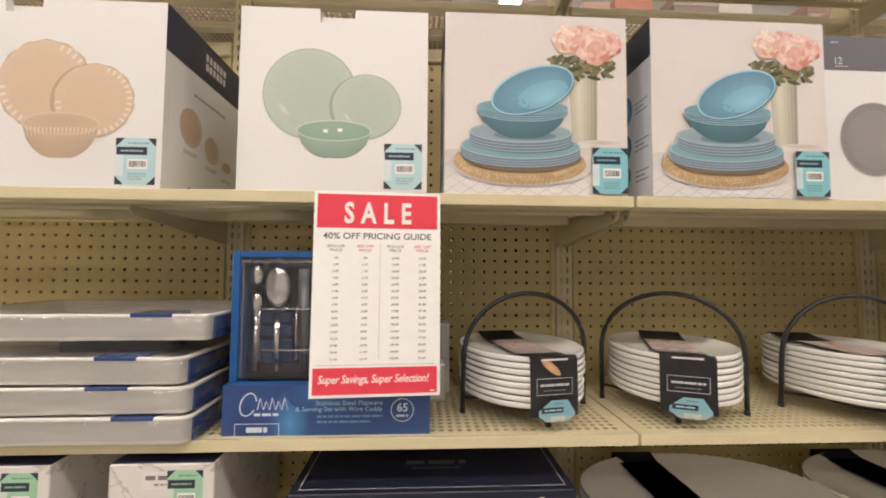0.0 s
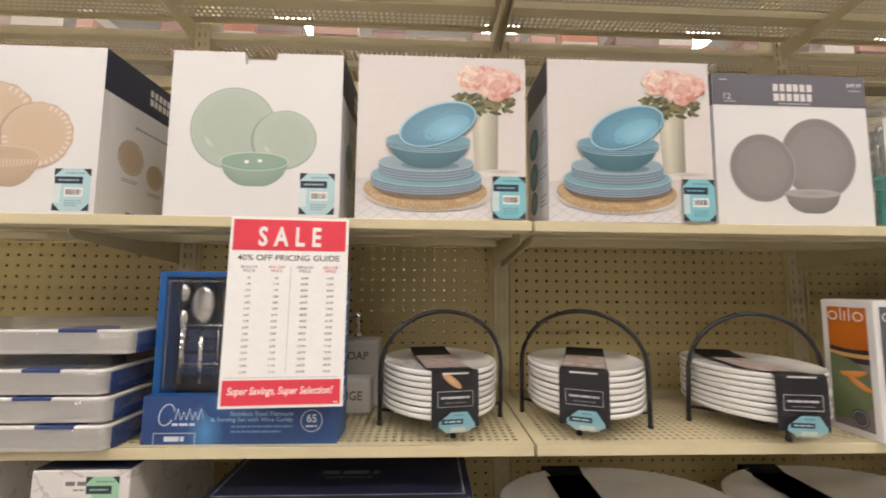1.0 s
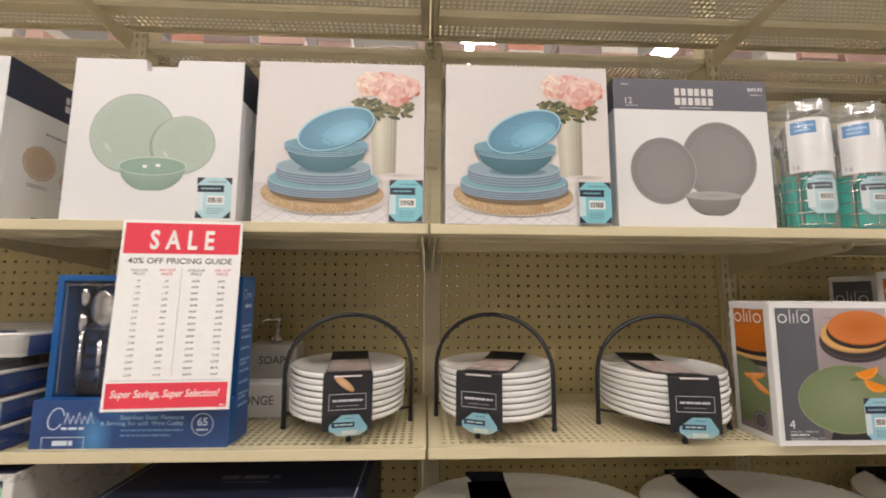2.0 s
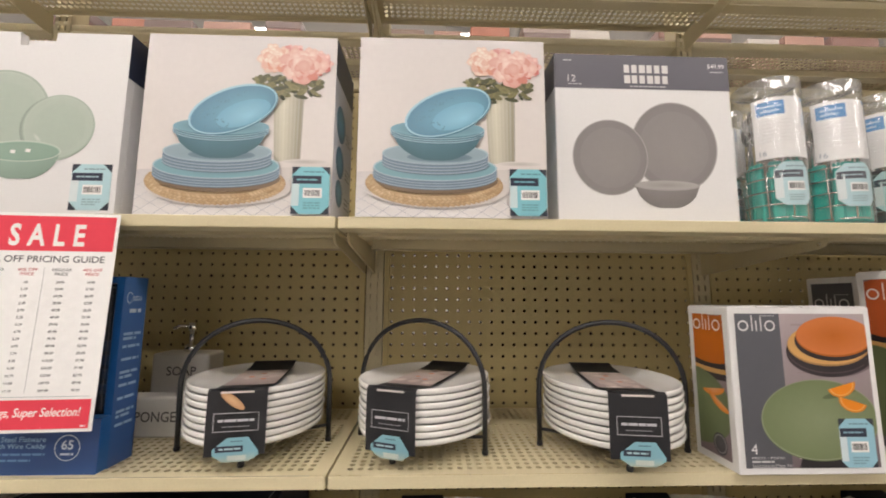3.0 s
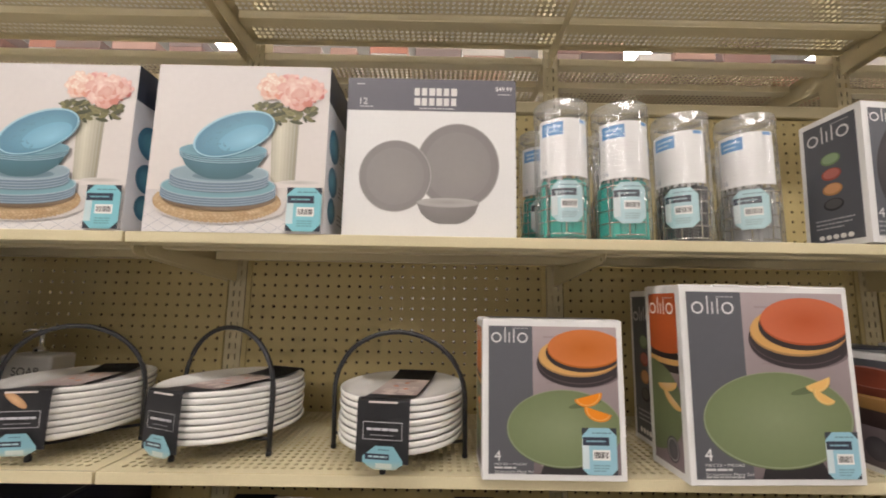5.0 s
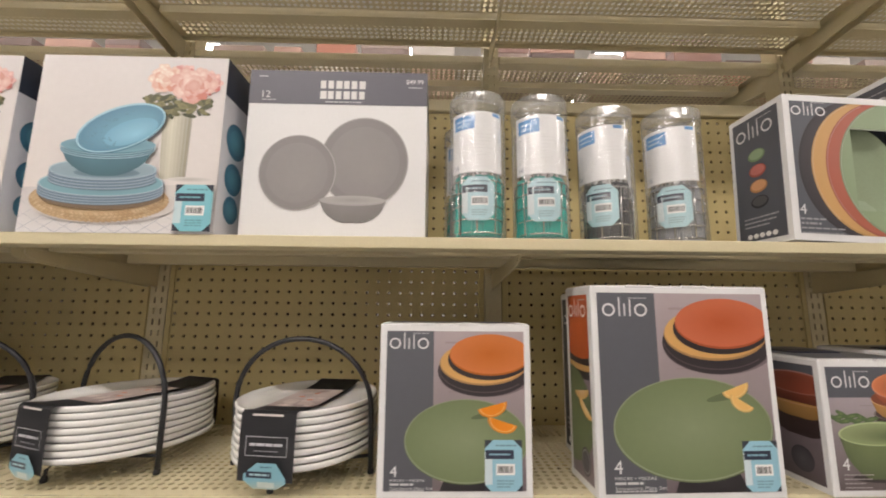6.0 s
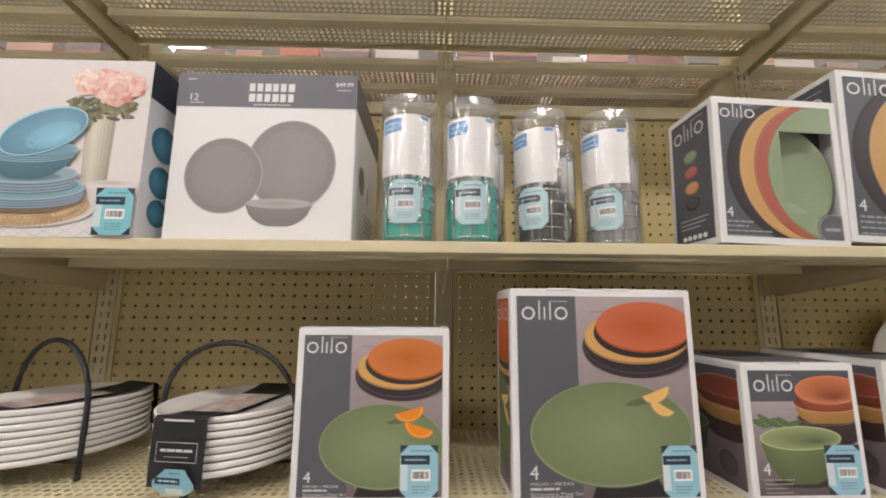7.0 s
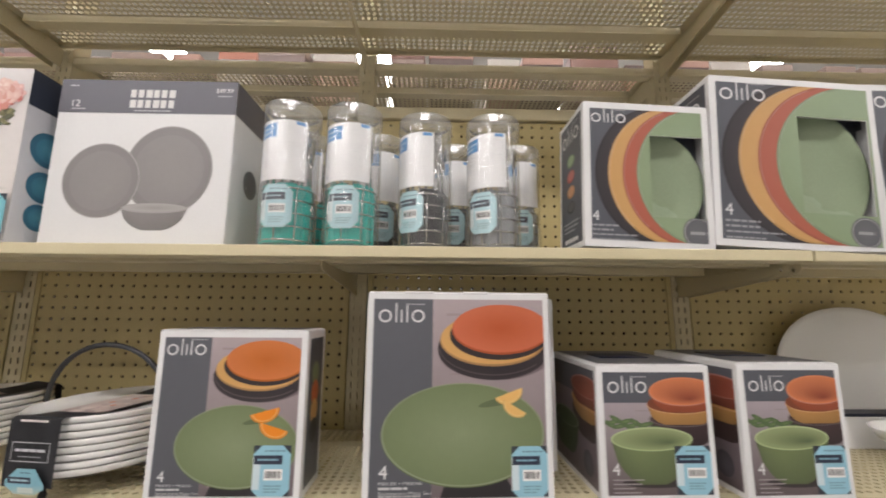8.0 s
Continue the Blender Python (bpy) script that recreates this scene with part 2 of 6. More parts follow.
class Sheet:
    """Printed shapes on one flat face: u to the right and v up from the origin at, each shape a hair above the one before."""

    def __init__(self, at, u, v, w, h, step=0.000012):
        self.at, self.u, self.v = Vector(at), Vector(u), Vector(v)
        self.n = self.u.cross(self.v)
        self.box = (-w / 2, 0.0, w / 2, h)
        self.w, self.h, self.step, self.lift = w, h, step, 0.0004
        self.verts, self.inks, self.faces = [], [], []

    def clipped(self, pts):
        x0, y0, x1, y1 = self.box
        for axis, lim, sign in ((0, x0, 1), (0, x1, -1), (1, y0, 1), (1, y1, -1)):
            out = []
            for i, (p, c) in enumerate(pts):
                q, d = pts[i - 1]
                a, b = sign * (q[axis] - lim), sign * (p[axis] - lim)
                if (a < 0) != (b < 0):
                    t = a / (a - b)
                    out.append((tuple(q[k] + t * (p[k] - q[k]) for k in range(2)), tuple(d[k] + t * (c[k] - d[k]) for k in range(3))))
                if b >= 0:
                    out.append((p, c))
            pts = out
            if not pts:
                break
        return pts

    def face(self, pts, lift):
        pts = self.clipped(pts)
        if len(pts) < 3:
            return
        i = len(self.verts)
        for p, c in pts:
            self.verts.append(self.at + p[0] * self.u + p[1] * self.v + lift * self.n)
            self.inks.append(c)
        self.faces.append(tuple(range(i, i + len(pts))))

    def next(self):
        self.lift += self.step
        return self.lift

    def poly(self, pts, ink, inks=None):
        """A convex shape; inks gives each corner its own."""
        self.face([(p, inks[i] if inks else ink) for i, p in enumerate(pts)], self.next())

    def rect(self, u0, v0, u1, v1, ink, top=None):
        t = top or ink
        self.poly([(u0, v0), (u1, v0), (u1, v1), (u0, v1)], ink, [ink, ink, t, t])

    def ellipse(self, u, v, ru, rv, ink, middle=None, rot=0.0, n=36, lobes=0, depth=0.0, off=(0, 0), a0=0.0, a1=360.0):
        """A filled ellipse, its tone going over to that of the middle; lobes scallop its rim."""
        c, s, lift = math.cos(radians(rot)), math.sin(radians(rot)), self.next()
        rim = []
        for k in range(n + 1):
            a = radians(a0 + (a1 - a0) * k / n)
            f = 1 - depth * (0.5 + 0.5 * math.cos(lobes * a)) if lobes else 1
            x, y = ru * f * math.cos(a), rv * f * math.sin(a)
            rim.append((u + c * x - s * y, v + s * x + c * y))
        m = (u + off[0] * ru, v + off[1] * rv)
        for k in range(n):
            self.face([(m, middle or ink), (rim[k], ink), (rim[k + 1], ink)], lift)

    def ring(self, u, v, ru, rv, width, ink, a0=0.0, a1=360.0, rot=0.0, n=36):
        c, s, lift = math.cos(radians(rot)), math.sin(radians(rot)), self.next()

        def at(f, k):
            a = radians(a0 + (a1 - a0) * k / n)
            x, y = (ru - f * width) * math.cos(a), (rv - f * width) * math.sin(a)
            return (u + c * x - s * y, v + s * x + c * y)
        for k in range(n):
            self.face([(at(0, k), ink), (at(0, k + 1), ink), (at(1, k + 1), ink), (at(1, k), ink)], lift)

    def words(self, text, u, v, height, ink, width=None, weight=0.0, shear=0.0, align="left", spacing=1.0):
        """Text of that capital height, its left end, middle or right end at u, its middle at v."""
        pts, tri, w, h = glyphs(text, 1.0, weight, shear, spacing)
        ky = height / h
        kx = width / w if width else ky
        u += {"left": kx * w / 2, "middle": 0, "right": -kx * w / 2}[align]
        lift = self.next()
        for f in tri:
            self.face([((u + kx * pts[i][0], v + ky * pts[i][1]), ink) for i in f], lift)

    def bars(self, u0, u1, v, height, ink, rows=1, pitch=0.0, seed=1, gap=0.25):
        """Lines of writing too small to read, as broken bars."""
        rnd = random.Random(seed)
        lift = self.next()
        for r in range(rows):
            y, x = v - r * pitch, u0
            end = u1 - (u1 - u0) * (0.35 * rnd.random() if r else 0.0)
            while x < end:
                w = min(height * rnd.uniform(1.5, 5), end - x)
                self.face([((x, y), ink), ((x + w, y), ink), ((x + w, y + height), ink), ((x, y + height), ink)], lift)
                x += w + height * gap * 2.2

    def blob(self, u, v, r, ink, rim, rnd, n=9):
        """A ragged petal or leaf."""
        k = [r * rnd.uniform(0.7, 1.1) for _ in range(n)]
        self.lift += 0.000004
        lift = self.lift
        pts = [(u + k[i] * math.cos(i * math.tau / n), v + k[i] * math.sin(i * math.tau / n)) for i in range(n)]
        for i in range(n):
            self.face([((u, v), ink), (pts[i - 1], rim), (pts[i], rim)], lift)

    def link(self, name, parent, label="", material=None):
        me = sheet_mesh(name, self.verts, self.faces)
        layer = me.color_attributes.new("ink", "FLOAT_COLOR", "POINT")
        if len(me.vertices) == len(self.inks):
            layer.data.foreach_set("color", [x for c in self.inks for x in (*c, 1.0)])
        return part(name, me, material or INK, parent, label)


def front_of(w, h, y=0.0):
    return Sheet((0, y, 0), (1, 0, 0), (0, 0, 1), w, h)


def side_of(w, d, h, right):
    s = 1 if right else -1
    return Sheet((s * w / 2, d / 2, 0), (0, s, 0), (0, 0, 1), d, h)


def top_of(w, d, h):
    return Sheet((0, 0, h), (1, 0, 0), (0, 1, 0), w, d)


# ---- the building ----
FLOOR_Z, CEILING_Z = 0.0, 3.7
X0, X1, Y0, Y1 = -6.5, 9.0, -6.4, 5.0


def setting(name, bm, material, label, category):
    return tagged(part(name, bm, material, None), label, category, "", "structure")


setting("floor", block(X0, Y0, -0.1, X1, Y1, 0.0), TILE, "plain grey vinyl floor of the store aisle", "floor")
setting("ceiling", block(X0, Y0, CEILING_Z, X1, Y1, CEILING_Z + 0.1), WHITE_PAINT, "plain off-white store ceiling over the aisles", "ceiling")
setting("wall_south", block(X0 - 0.1, Y0 - 0.1, 0.0, X1 + 0.1, Y0, CEILING_Z), WHITE_PAINT, "plain off-white wall behind the aisle", "wall")
setting("wall_north", block(X0 - 0.1, Y1, 0.0, X1 + 0.1, Y1 + 0.1, CEILING_Z), WHITE_PAINT, "plain off-white wall beyond the far aisle", "wall")
setting("wall_west", block(X0 - 0.1, Y0, 0.0, X0, Y1, CEILING_Z), WHITE_PAINT, "plain off-white wall at one aisle end", "wall")
setting("wall_east", block(X1, Y0, 0.0, X1 + 0.1, Y1, CEILING_Z), WHITE_PAINT, "plain off-white wall at other aisle end", "wall")


def ceiling_light():
    t = thing("ceiling_light", pose(0, 0, CEILING_Z), "long white fluorescent troffer fixed to the ceiling", "ceiling light", "rows of ceiling troffers")
    bm = bmesh.new()
    block(-0.62, -0.17, -0.05, 0.62, -0.15, -0.001, bm=bm)
    block(-0.62, 0.15, -0.05, 0.62, 0.17, -0.001, bm=bm)
    block(-0.62, -0.15, -0.05, -0.60, 0.15, -0.001, bm=bm)
    block(0.60, -0.15, -0.05, 0.62, 0.15, -0.001, bm=bm)
    part("frame", bm, CARD, t)
    part("diffuser", block(-0.6, -0.15, -0.04, 0.6, 0.15, -0.03), TROFFER, t, "glowing lamp diffuser")
    return t


lamp = ceiling_light()
lamp.matrix_basis = pose(-1.9, -0.85, CEILING_Z)
# Unseen front troffers; the last two are added to brighten the left interior.
for x, y in ((-0.3, -0.85), (1.3, -0.85), (2.9, -0.85), (5.3, -0.85), (-3.5, -0.85), (-1.9, -2.7), (-0.3, -2.7), (6.1, -2.7), (-1.5, -4.9), (0.1, -4.9)):
    copy_thing(lamp, pose(x, y, CEILING_Z))
for x in (-1.0, 0.75, 2.5, 4.2):
    copy_thing(lamp, pose(x, 3.75, CEILING_Z, 0, 0, 90))

# ---- the shelving: uprights, pegboard backs, rails ----
PITCH = 0.797
BAY = 0.790                # from upright to upright
UPRIGHT_X = [0.331 + BAY * k for k in range(-2, 5)]
LIP_Y, BACK_Y = 0.64, 1.0


def upright():
    t = thing("shelf_upright", pose(0, 0, 0), "beige slotted steel upright post of the shelving", "shelf upright", "slotted uprights")
    bm = bmesh.new()
    block(-0.020, 0.012, 0.0, -0.018, 0.06, 2.42, bm=bm)
    block(0.018, 0.012, 0.0, 0.020, 0.06, 2.42, bm=bm)
    block(-0.020, 0.058, 0.0, 0.020, 0.060, 2.42, bm=bm)
    part("channel", bm, BEIGE, t)
    zs = [0.66 + 0.0254 * k for k in range(69)]
    v, f = perforated("slots", (-0.008, 0.008), zs, 0.016, 0.0254, 0.0019, 0.0068, False, 0.004, lambda a, b, s: (a, 0.012 + s, b))
    quad_into(v, f, (-0.020, 0.012, 0.6), (-0.016, 0.012, 0.6), (-0.016, 0.012, 2.42), (-0.020, 0.012, 2.42))
    quad_into(v, f, (0.016, 0.012, 0.6), (0.020, 0.012, 0.6), (0.020, 0.012, 2.42), (0.016, 0.012, 2.42))
    quad_into(v, f, (-0.020, 0.012, 0.0), (0.020, 0.012, 0.0), (0.020, 0.012, 0.647), (-0.020, 0.012, 0.647))
    part("slotted_face", sheet_mesh("slotted_face", v, f, True), BEIGE, t)
    return t


first = upright()
first.matrix_basis = pose(UPRIGHT_X[0], BACK_Y - 0.014, 0)
for x in UPRIGHT_X[1:]:
    copy_thing(first, pose(x, BACK_Y - 0.014, 0))

HOLE = 0.0263
PEG_Z0, PEG_Z1 = 0.74, 1.955


def pegboard(hole=0.0039, paint=PEG, label="beige painted pegboard back panel between two uprights"):
    """One bay of perforated back panel, folded edges at both sides."""
    rows = int((PEG_Z1 - PEG_Z0) / HOLE)
    xs = [(k - 13.5) * HOLE for k in range(28)]
    zs = [PEG_Z1 - HOLE * (k + 0.5) for k in range(rows)]
    v, f = perforated("pegs", xs, zs, HOLE, HOLE, hole, hole, True, 0.004, lambda a, b, s: (a, s, b))
    low, half = zs[-1] - HOLE / 2, 14 * HOLE
    for s in (-1, 1):
        a, b = sorted((s * half, s * 0.3735))
        quad_into(v, f, (a, 0, low), (b, 0, low), (b, 0, PEG_Z1), (a, 0, PEG_Z1))
    quad_into(v, f, (-0.3735, 0, 0.1), (0.3735, 0, 0.1), (0.3735, 0, low), (-0.3735, 0, low))
    t = thing("pegboard_panel", pose(0, 0, 0), label, "pegboard", "pegboard back panels", "structure")
    part("perforated_sheet", sheet_mesh("perforated_sheet", v, f, True), paint, t)
    bm = bmesh.new()
    for s in (-1, 1):
        a, b = sorted((s * 0.3605, s * 0.3728))
        block(a, -0.004, 0.1, b, -0.0005, PEG_Z1, 0.001, bm)
    part("edge_fold", bm, paint, t)
    return t


BAYS = [(a + b) / 2 for a, b in zip(UPRIGHT_X, UPRIGHT_X[1:])]
panel = pegboard()
panel.matrix_basis = pose(BAYS[0], BACK_Y, 0)
for x in BAYS[1:]:
    copy_thing(panel, pose(x, BACK_Y, 0))
rear = pegboard(0.0027, HARDBOARD, "brown hardboard panel behind the pegboard, darkened for shade between")
rear.matrix_basis = pose(BAYS[0], BACK_Y + 0.032, 0, 0, 0, 180)
for x in BAYS[1:]:
    copy_thing(rear, pose(x, BACK_Y + 0.032, 0, 0, 0, 180))


def rail(z0, z1, y0, y1, label):
    t = thing("back_rail", pose(0, 0, 0), label, "shelf rail", "back rails", "structure")
    for x in BAYS:
        part("rail", block(x - 0.374, y0, z0, x + 0.374, y1, z1, 0.003), BEIGE, t)


rail(1.957, 1.990, 0.990, 1.030, "beige steel rail along the pegboard top")
rail(2.096, 2.118, 0.996, 1.030, "beige steel cross rail above the pegboard")

# ---- the shelves ----
SHELF_W, SHELF_D = 1.590, 0.346
CELL = 0.0145


def shelf():
    """A perforated steel deck two bays wide; its origin is the top front edge, in the middle."""
    t = thing("metal_shelf", pose(0, 0, 0), "beige perforated steel shelf with a folded front lip", "shelf", "perforated metal shelves")
    half = SHELF_W / 2
    n = int((SHELF_W - 0.03) / CELL)
    xs = [(k - (n - 1) / 2) * CELL for k in range(n)]
    front = [0.024 + CELL * k for k in range(15)]
    rear = [0.272 + CELL * k for k in range(5)]
    v, f = [], []
    for ys in (front, rear):
        a, b = perforated("deck", xs, ys, CELL, CELL, 0.0049, 0.0049, True, -0.0015, lambda x, y, s: (x, y, s))
        f += [tuple(i + len(v) for i in q) for q in b]
        v += a
    edge = n * CELL / 2
    y0, y1 = front[0] - CELL / 2, front[-1] + CELL / 2
    y2, y3 = rear[0] - CELL / 2, rear[-1] + CELL / 2
    for a, b in ((0.003, y0), (y1, y2), (y3, SHELF_D)):
        quad_into(v, f, (-half, a, 0), (half, a, 0), (half, b, 0), (-half, b, 0))
    for a, b in ((y0, y1), (y2, y3)):
        quad_into(v, f, (-half, a, 0), (-edge, a, 0), (-edge, b, 0), (-half, b, 0))
        quad_into(v, f, (edge, a, 0), (half, a, 0), (half, b, 0), (edge, b, 0))
    part("deck", sheet_mesh("deck", v, f, True), BEIGE, t)
    lip = block(-half, 0.0, -0.018, half, 0.003, 0.0, 0.0014, seg=2)
    block(-half, 0.003, -0.018, half, 0.040, -0.0165, bm=lip)
    part("front_lip", lip, BEIGE, t)
    for s in (-1, 1):
        a, b = sorted((s * half, s * (half - 0.0015)))
        part("end_fold", block(a, 0.003, -0.018, b, SHELF_D, -0.0008), BEIGE, t)
    for y in (0.062, 0.2345):
        hat = [(y, -0.0008), (y, -0.020), (y + 0.030, -0.020), (y + 0.030, -0.0008), (y + 0.0285, -0.0008), (y + 0.0285, -0.0185), (y + 0.0015, -0.0185), (y + 0.0015, -0.0008)]
        bm = extrude_outline(hat, "x", -half + 0.02, half - 0.02)
        part("stiffener", bm, BEIGE, t)
    part("rear_hem", block(-half, SHELF_D, -0.011, half, SHELF_D + 0.002, 0.0), BEIGE, t)
    outline = [(0.036, -0.019), (0.036, -0.026), (0.040, -0.031), (0.050, -0.035), (0.350, -0.064), (0.350, -0.0125), (0.30, -0.0125), (0.30, -0.0205), (0.10, -0.0205)]
    for x in (-half + 0.009, 0.002, half - 0.009):
        b = part("bracket", extrude_outline(outline, "x", x - 0.0014, x + 0.0014), BEIGE, t, "tapered steel shelf bracket")
        part("rivet", lathe([(0, 0.0006), (0.003, 0.0004), (0.0035, 0)], 12), STEEL, b).matrix_basis = pose(x - 0.0014, 0.052, -0.027, 0, -90, 0)
    return t


SHELF_X = [0.319 + (k - 0.5) * 2 * PITCH for k in range(3)]
LOWEST, LOWER, UPPER, TOP = 0.930, 1.198, 1.566, 2.146
master = shelf()
master.matrix_basis = pose(SHELF_X[0], LIP_Y, LOWEST)
for z in (LOWEST, LOWER, UPPER, TOP):
    for x in SHELF_X:
        if (z, x) != (LOWEST, SHELF_X[0]):
            copy_thing(master, pose(x, LIP_Y, z))
# shelves on the other face of the same uprights
for x in SHELF_X:
    copy_thing(master, pose(x, 1.400, 2.132, 0, 0, 180))


# ---- printed motifs ----
WHITE = srgb(240, 236, 232)
SLATE = srgb(84, 86, 96)
NAVY = srgb(34, 42, 66)
INKBLACK = srgb(40, 36, 40)
PALE = srgb(176, 214, 220)


def mix(a, b, t):
    return tuple(a[i] + t * (b[i] - a[i]) for i in range(3))


def sticker(s, u0, v0, w, h, ink, corners=True, seed=3, back=None):
    """A price sticker: pale octagon on dark corners, a dark title bar, a barcode."""
    if corners:
        s.rect(u0, v0, u0 + w, v0 + h, back or srgb(42, 48, 62))
    c = 0.22 * w
    a, b, x, y = u0, v0, u0 + w, v0 + h
    s.poly([(a + c, b), (x - c, b), (x, b + c), (x, y - c), (x - c, y), (a + c, y), (a, y - c), (a, b + c)], ink)
    s.rect(a, b + c, a + 0.2 * w, y - c * 1.4, mix(ink, WHITE, 0.55))
    s.rect(a + 0.02 * w, y - 0.36 * h, a + 0.78 * w, y - 0.19 * h, NAVY)
    s.bars(a + 0.12 * w, a + 0.68 * w, y - 0.29 * h, 0.035 * h, mix(ink, NAVY, 0.25), seed=seed, gap=0.15)
    s.bars(a + 0.3 * w, a + 0.85 * w, y - 0.12 * h, 0.03 * h, mix(ink, NAVY, 0.5), seed=seed + 1)
    s.rect(a + 0.30 * w, b + 0.34 * h, a + 0.80 * w, b + 0.55 * h, WHITE)
    rnd = random.Random(seed)
    k, lift = a + 0.34 * w, s.next()
    while k < a + 0.76 * w:
        d = w * rnd.choice((0.012, 0.02, 0.03))
        s.face([((k, b + 0.38 * h), INKBLACK), ((k + d, b + 0.38 * h), INKBLACK), ((k + d, b + 0.51 * h), INKBLACK), ((k, b + 0.51 * h), INKBLACK)], lift)
        k += d + w * rnd.choice((0.012, 0.02))
    s.bars(a + 0.32 * w, a + 0.78 * w, b + 0.22 * h, 0.03 * h, mix(ink, NAVY, 0.35), 3, 0.055 * h, seed + 2)


def plate(s, u, v, ru, rv, ink, rot=0.0, lobes=0):
    """A dish seen from the front: rim, broad wall, well."""
    light, dark = mix(ink, WHITE, 0.14), tuple(0.72 * c for c in ink)
    s.ellipse(u, v, ru, rv, tuple(0.9 * c for c in ink), ink, rot, 48, lobes, 0.035 if lobes else 0)
    s.ellipse(u - 0.01 * ru, v + 0.01 * rv, 0.955 * ru, 0.955 * rv, light, ink, rot, 44, lobes, 0.03 if lobes else 0)
    s.ellipse(u, v, 0.93 * ru, 0.93 * rv, mix(ink, light, 0.5), ink, rot)
    s.ellipse(u + 0.01 * ru, v - 0.02 * rv, 0.74 * ru, 0.74 * rv, mix(ink, light, 0.22), mix(ink, light, 0.1), rot)
    if lobes:
        lift = s.next()
        for k in range(lobes):
            a = math.tau * (k + 0.5) / lobes
            if math.cos(a + 0.9) < -0.55:
                continue
            p = [(u + f * ru * math.cos(a + e), v + f * rv * math.sin(a + e)) for f, e in ((0.80, -0.03), (0.93, -0.035), (0.93, 0.035), (0.80, 0.03))]
            s.face([(q, mix(ink, WHITE, 0.5)) for q in p], lift)
    else:
        s.ring(u, v, 0.99 * ru, 0.99 * rv, 0.025 * ru, mix(ink, dark, 0.4), 150, 330, rot, 24)
        s.ellipse(u - 0.55 * ru, v - 0.35 * rv, 0.20 * ru, 0.07 * rv, mix(ink, light, 0.3), mix(ink, WHITE, 0.45), rot - 50, 12)


def bowl(s, u, v, ru, rv, depth, ink, foot=0.45, inner=None, shade=0.5, full=2.3):
    """A bowl seen from just above: rounded body, rim and inside."""
    dark, lift = tuple(shade * c for c in ink), s.next()
    n = 14
    for k in range(n):
        x0, x1 = -1 + 2 * k / n, -1 + 2 * (k + 1) / n

        def low(x):
            return (u + ru * x * (1 - (1 - foot) * 0.0), v - depth * min(1.0, 1.04 * max(0.0, 1 - abs(x) ** full) ** 0.62))
        a = mix(ink, dark, 0.15 + 0.4 * abs(x0 + 0.25))
        b = mix(ink, dark, 0.15 + 0.4 * abs(x1 + 0.25))
        s.face([((u + ru * x0, v), a), ((u + ru * x1, v), b), (low(x1), dark), (low(x0), dark)][::-1], lift)
    s.ellipse(u, v, ru, rv, mix(ink, WHITE, 0.16))
    s.ellipse(u, v - 0.04 * rv, 0.95 * ru, 0.9 * rv, inner or mix(ink, dark, 0.25), mix(ink, dark, 0.6), 0, 36, off=(0, 0.5))


def wordmark(s, u, v, size, ink):
    """The maker's mark as plain rings and strokes."""
    w, k = 0.085 * size, 1.08 * size
    for du in (0.36, 2.10):
        s.ring(u + du * k, v + 0.33 * k, 0.35 * k, 0.34 * k, 0.10 * k, ink, n=24)
    for du, tall in ((0.94, 1.0), (1.22, 0.66), (1.52, 0.88)):
        s.rect(u + du * k - 0.5 * w, v, u + du * k + 0.5 * w, v + tall * k, ink)
    s.bars(u + 1.45 * k, u + 2.45 * k, v + 0.92 * k, 0.06 * k, mix(ink, SLATE, 0.5), seed=5)


def block_mark(s, u, v, w, h, ink, letters=6):
    """A two-line maker's mark as two rows of plain blocks."""
    for r in range(2):
        b, p = v + (0.55 * h if r else 0.0), w / letters
        for k in range(letters):
            x = u - w / 2 + k * p
            s.rect(x, b, x + (0.70 if (k + r) % 3 else 0.80) * p, b + 0.42 * h, mix(ink, SLATE, 0.20))


def carton_body(w, d, h, name, t, material=CARD, notch=None, window=None, label="", flaps=True):
    """A folded carton: rounded folds, lid seam, optional notch or window in its front panel."""
    bm = bmesh.new()
    if window:
        u0, v0, u1, v1, deep = window
        block(-w / 2, deep + 0.002, 0, w / 2, d, h, 0.0012, bm)
        for a in ((-w / 2, 0, 0, u0, deep, h), (u1, 0, 0, w / 2, deep, h), (u0, 0, 0, u1, deep, v0), (u0, 0, v1, u1, deep, h)):
            block(*a, bm=bm)
    elif notch:
        n0, n1, nz = notch
        block(-w / 2 + 0.0025, 0.0130, 0, w / 2 - 0.0025, d - 0.0025, h - 0.005, 0.0008, bm)
        extrude_outline([(-w / 2, 0), (w / 2, 0), (w / 2, h), (n1, h), (n1 - 0.002, h - nz), (n0 + 0.002, h - nz), (n0, h), (-w / 2, h)], "y", 0.0, 0.0122, bm)
    else:
        block(-w / 2, 0, 0, w / 2, d, h, 0.0012, bm)
    part(name, bm, material, t, label)
    if notch:
        for a in ((-w / 2, 0.0126, 0, -w / 2 + 0.0018, d, h), (w / 2 - 0.0018, 0.0126, 0, w / 2, d, h), (-w / 2 + 0.002, d - 0.0018, 0, w / 2 - 0.002, d, h)):
            part("card_wall", block(*a, 0.0004), material, t)
    if flaps:
        part("lid_flap", block(-w / 2 + 0.002, 0.0015, h + 0.0003, w / 2 - 0.002, d - 0.003, h + 0.0016, 0.0004), material, t)
        for a, b in ((-0.30, -0.14), (0.02, 0.16)):
            part("tuck_tab", block(a * w, -0.0008, h - 0.0016, b * w, 0.004, h + 0.0022, 0.0006), material, t)


GROUP_BOX = "dinnerware boxes on the upper shelf"


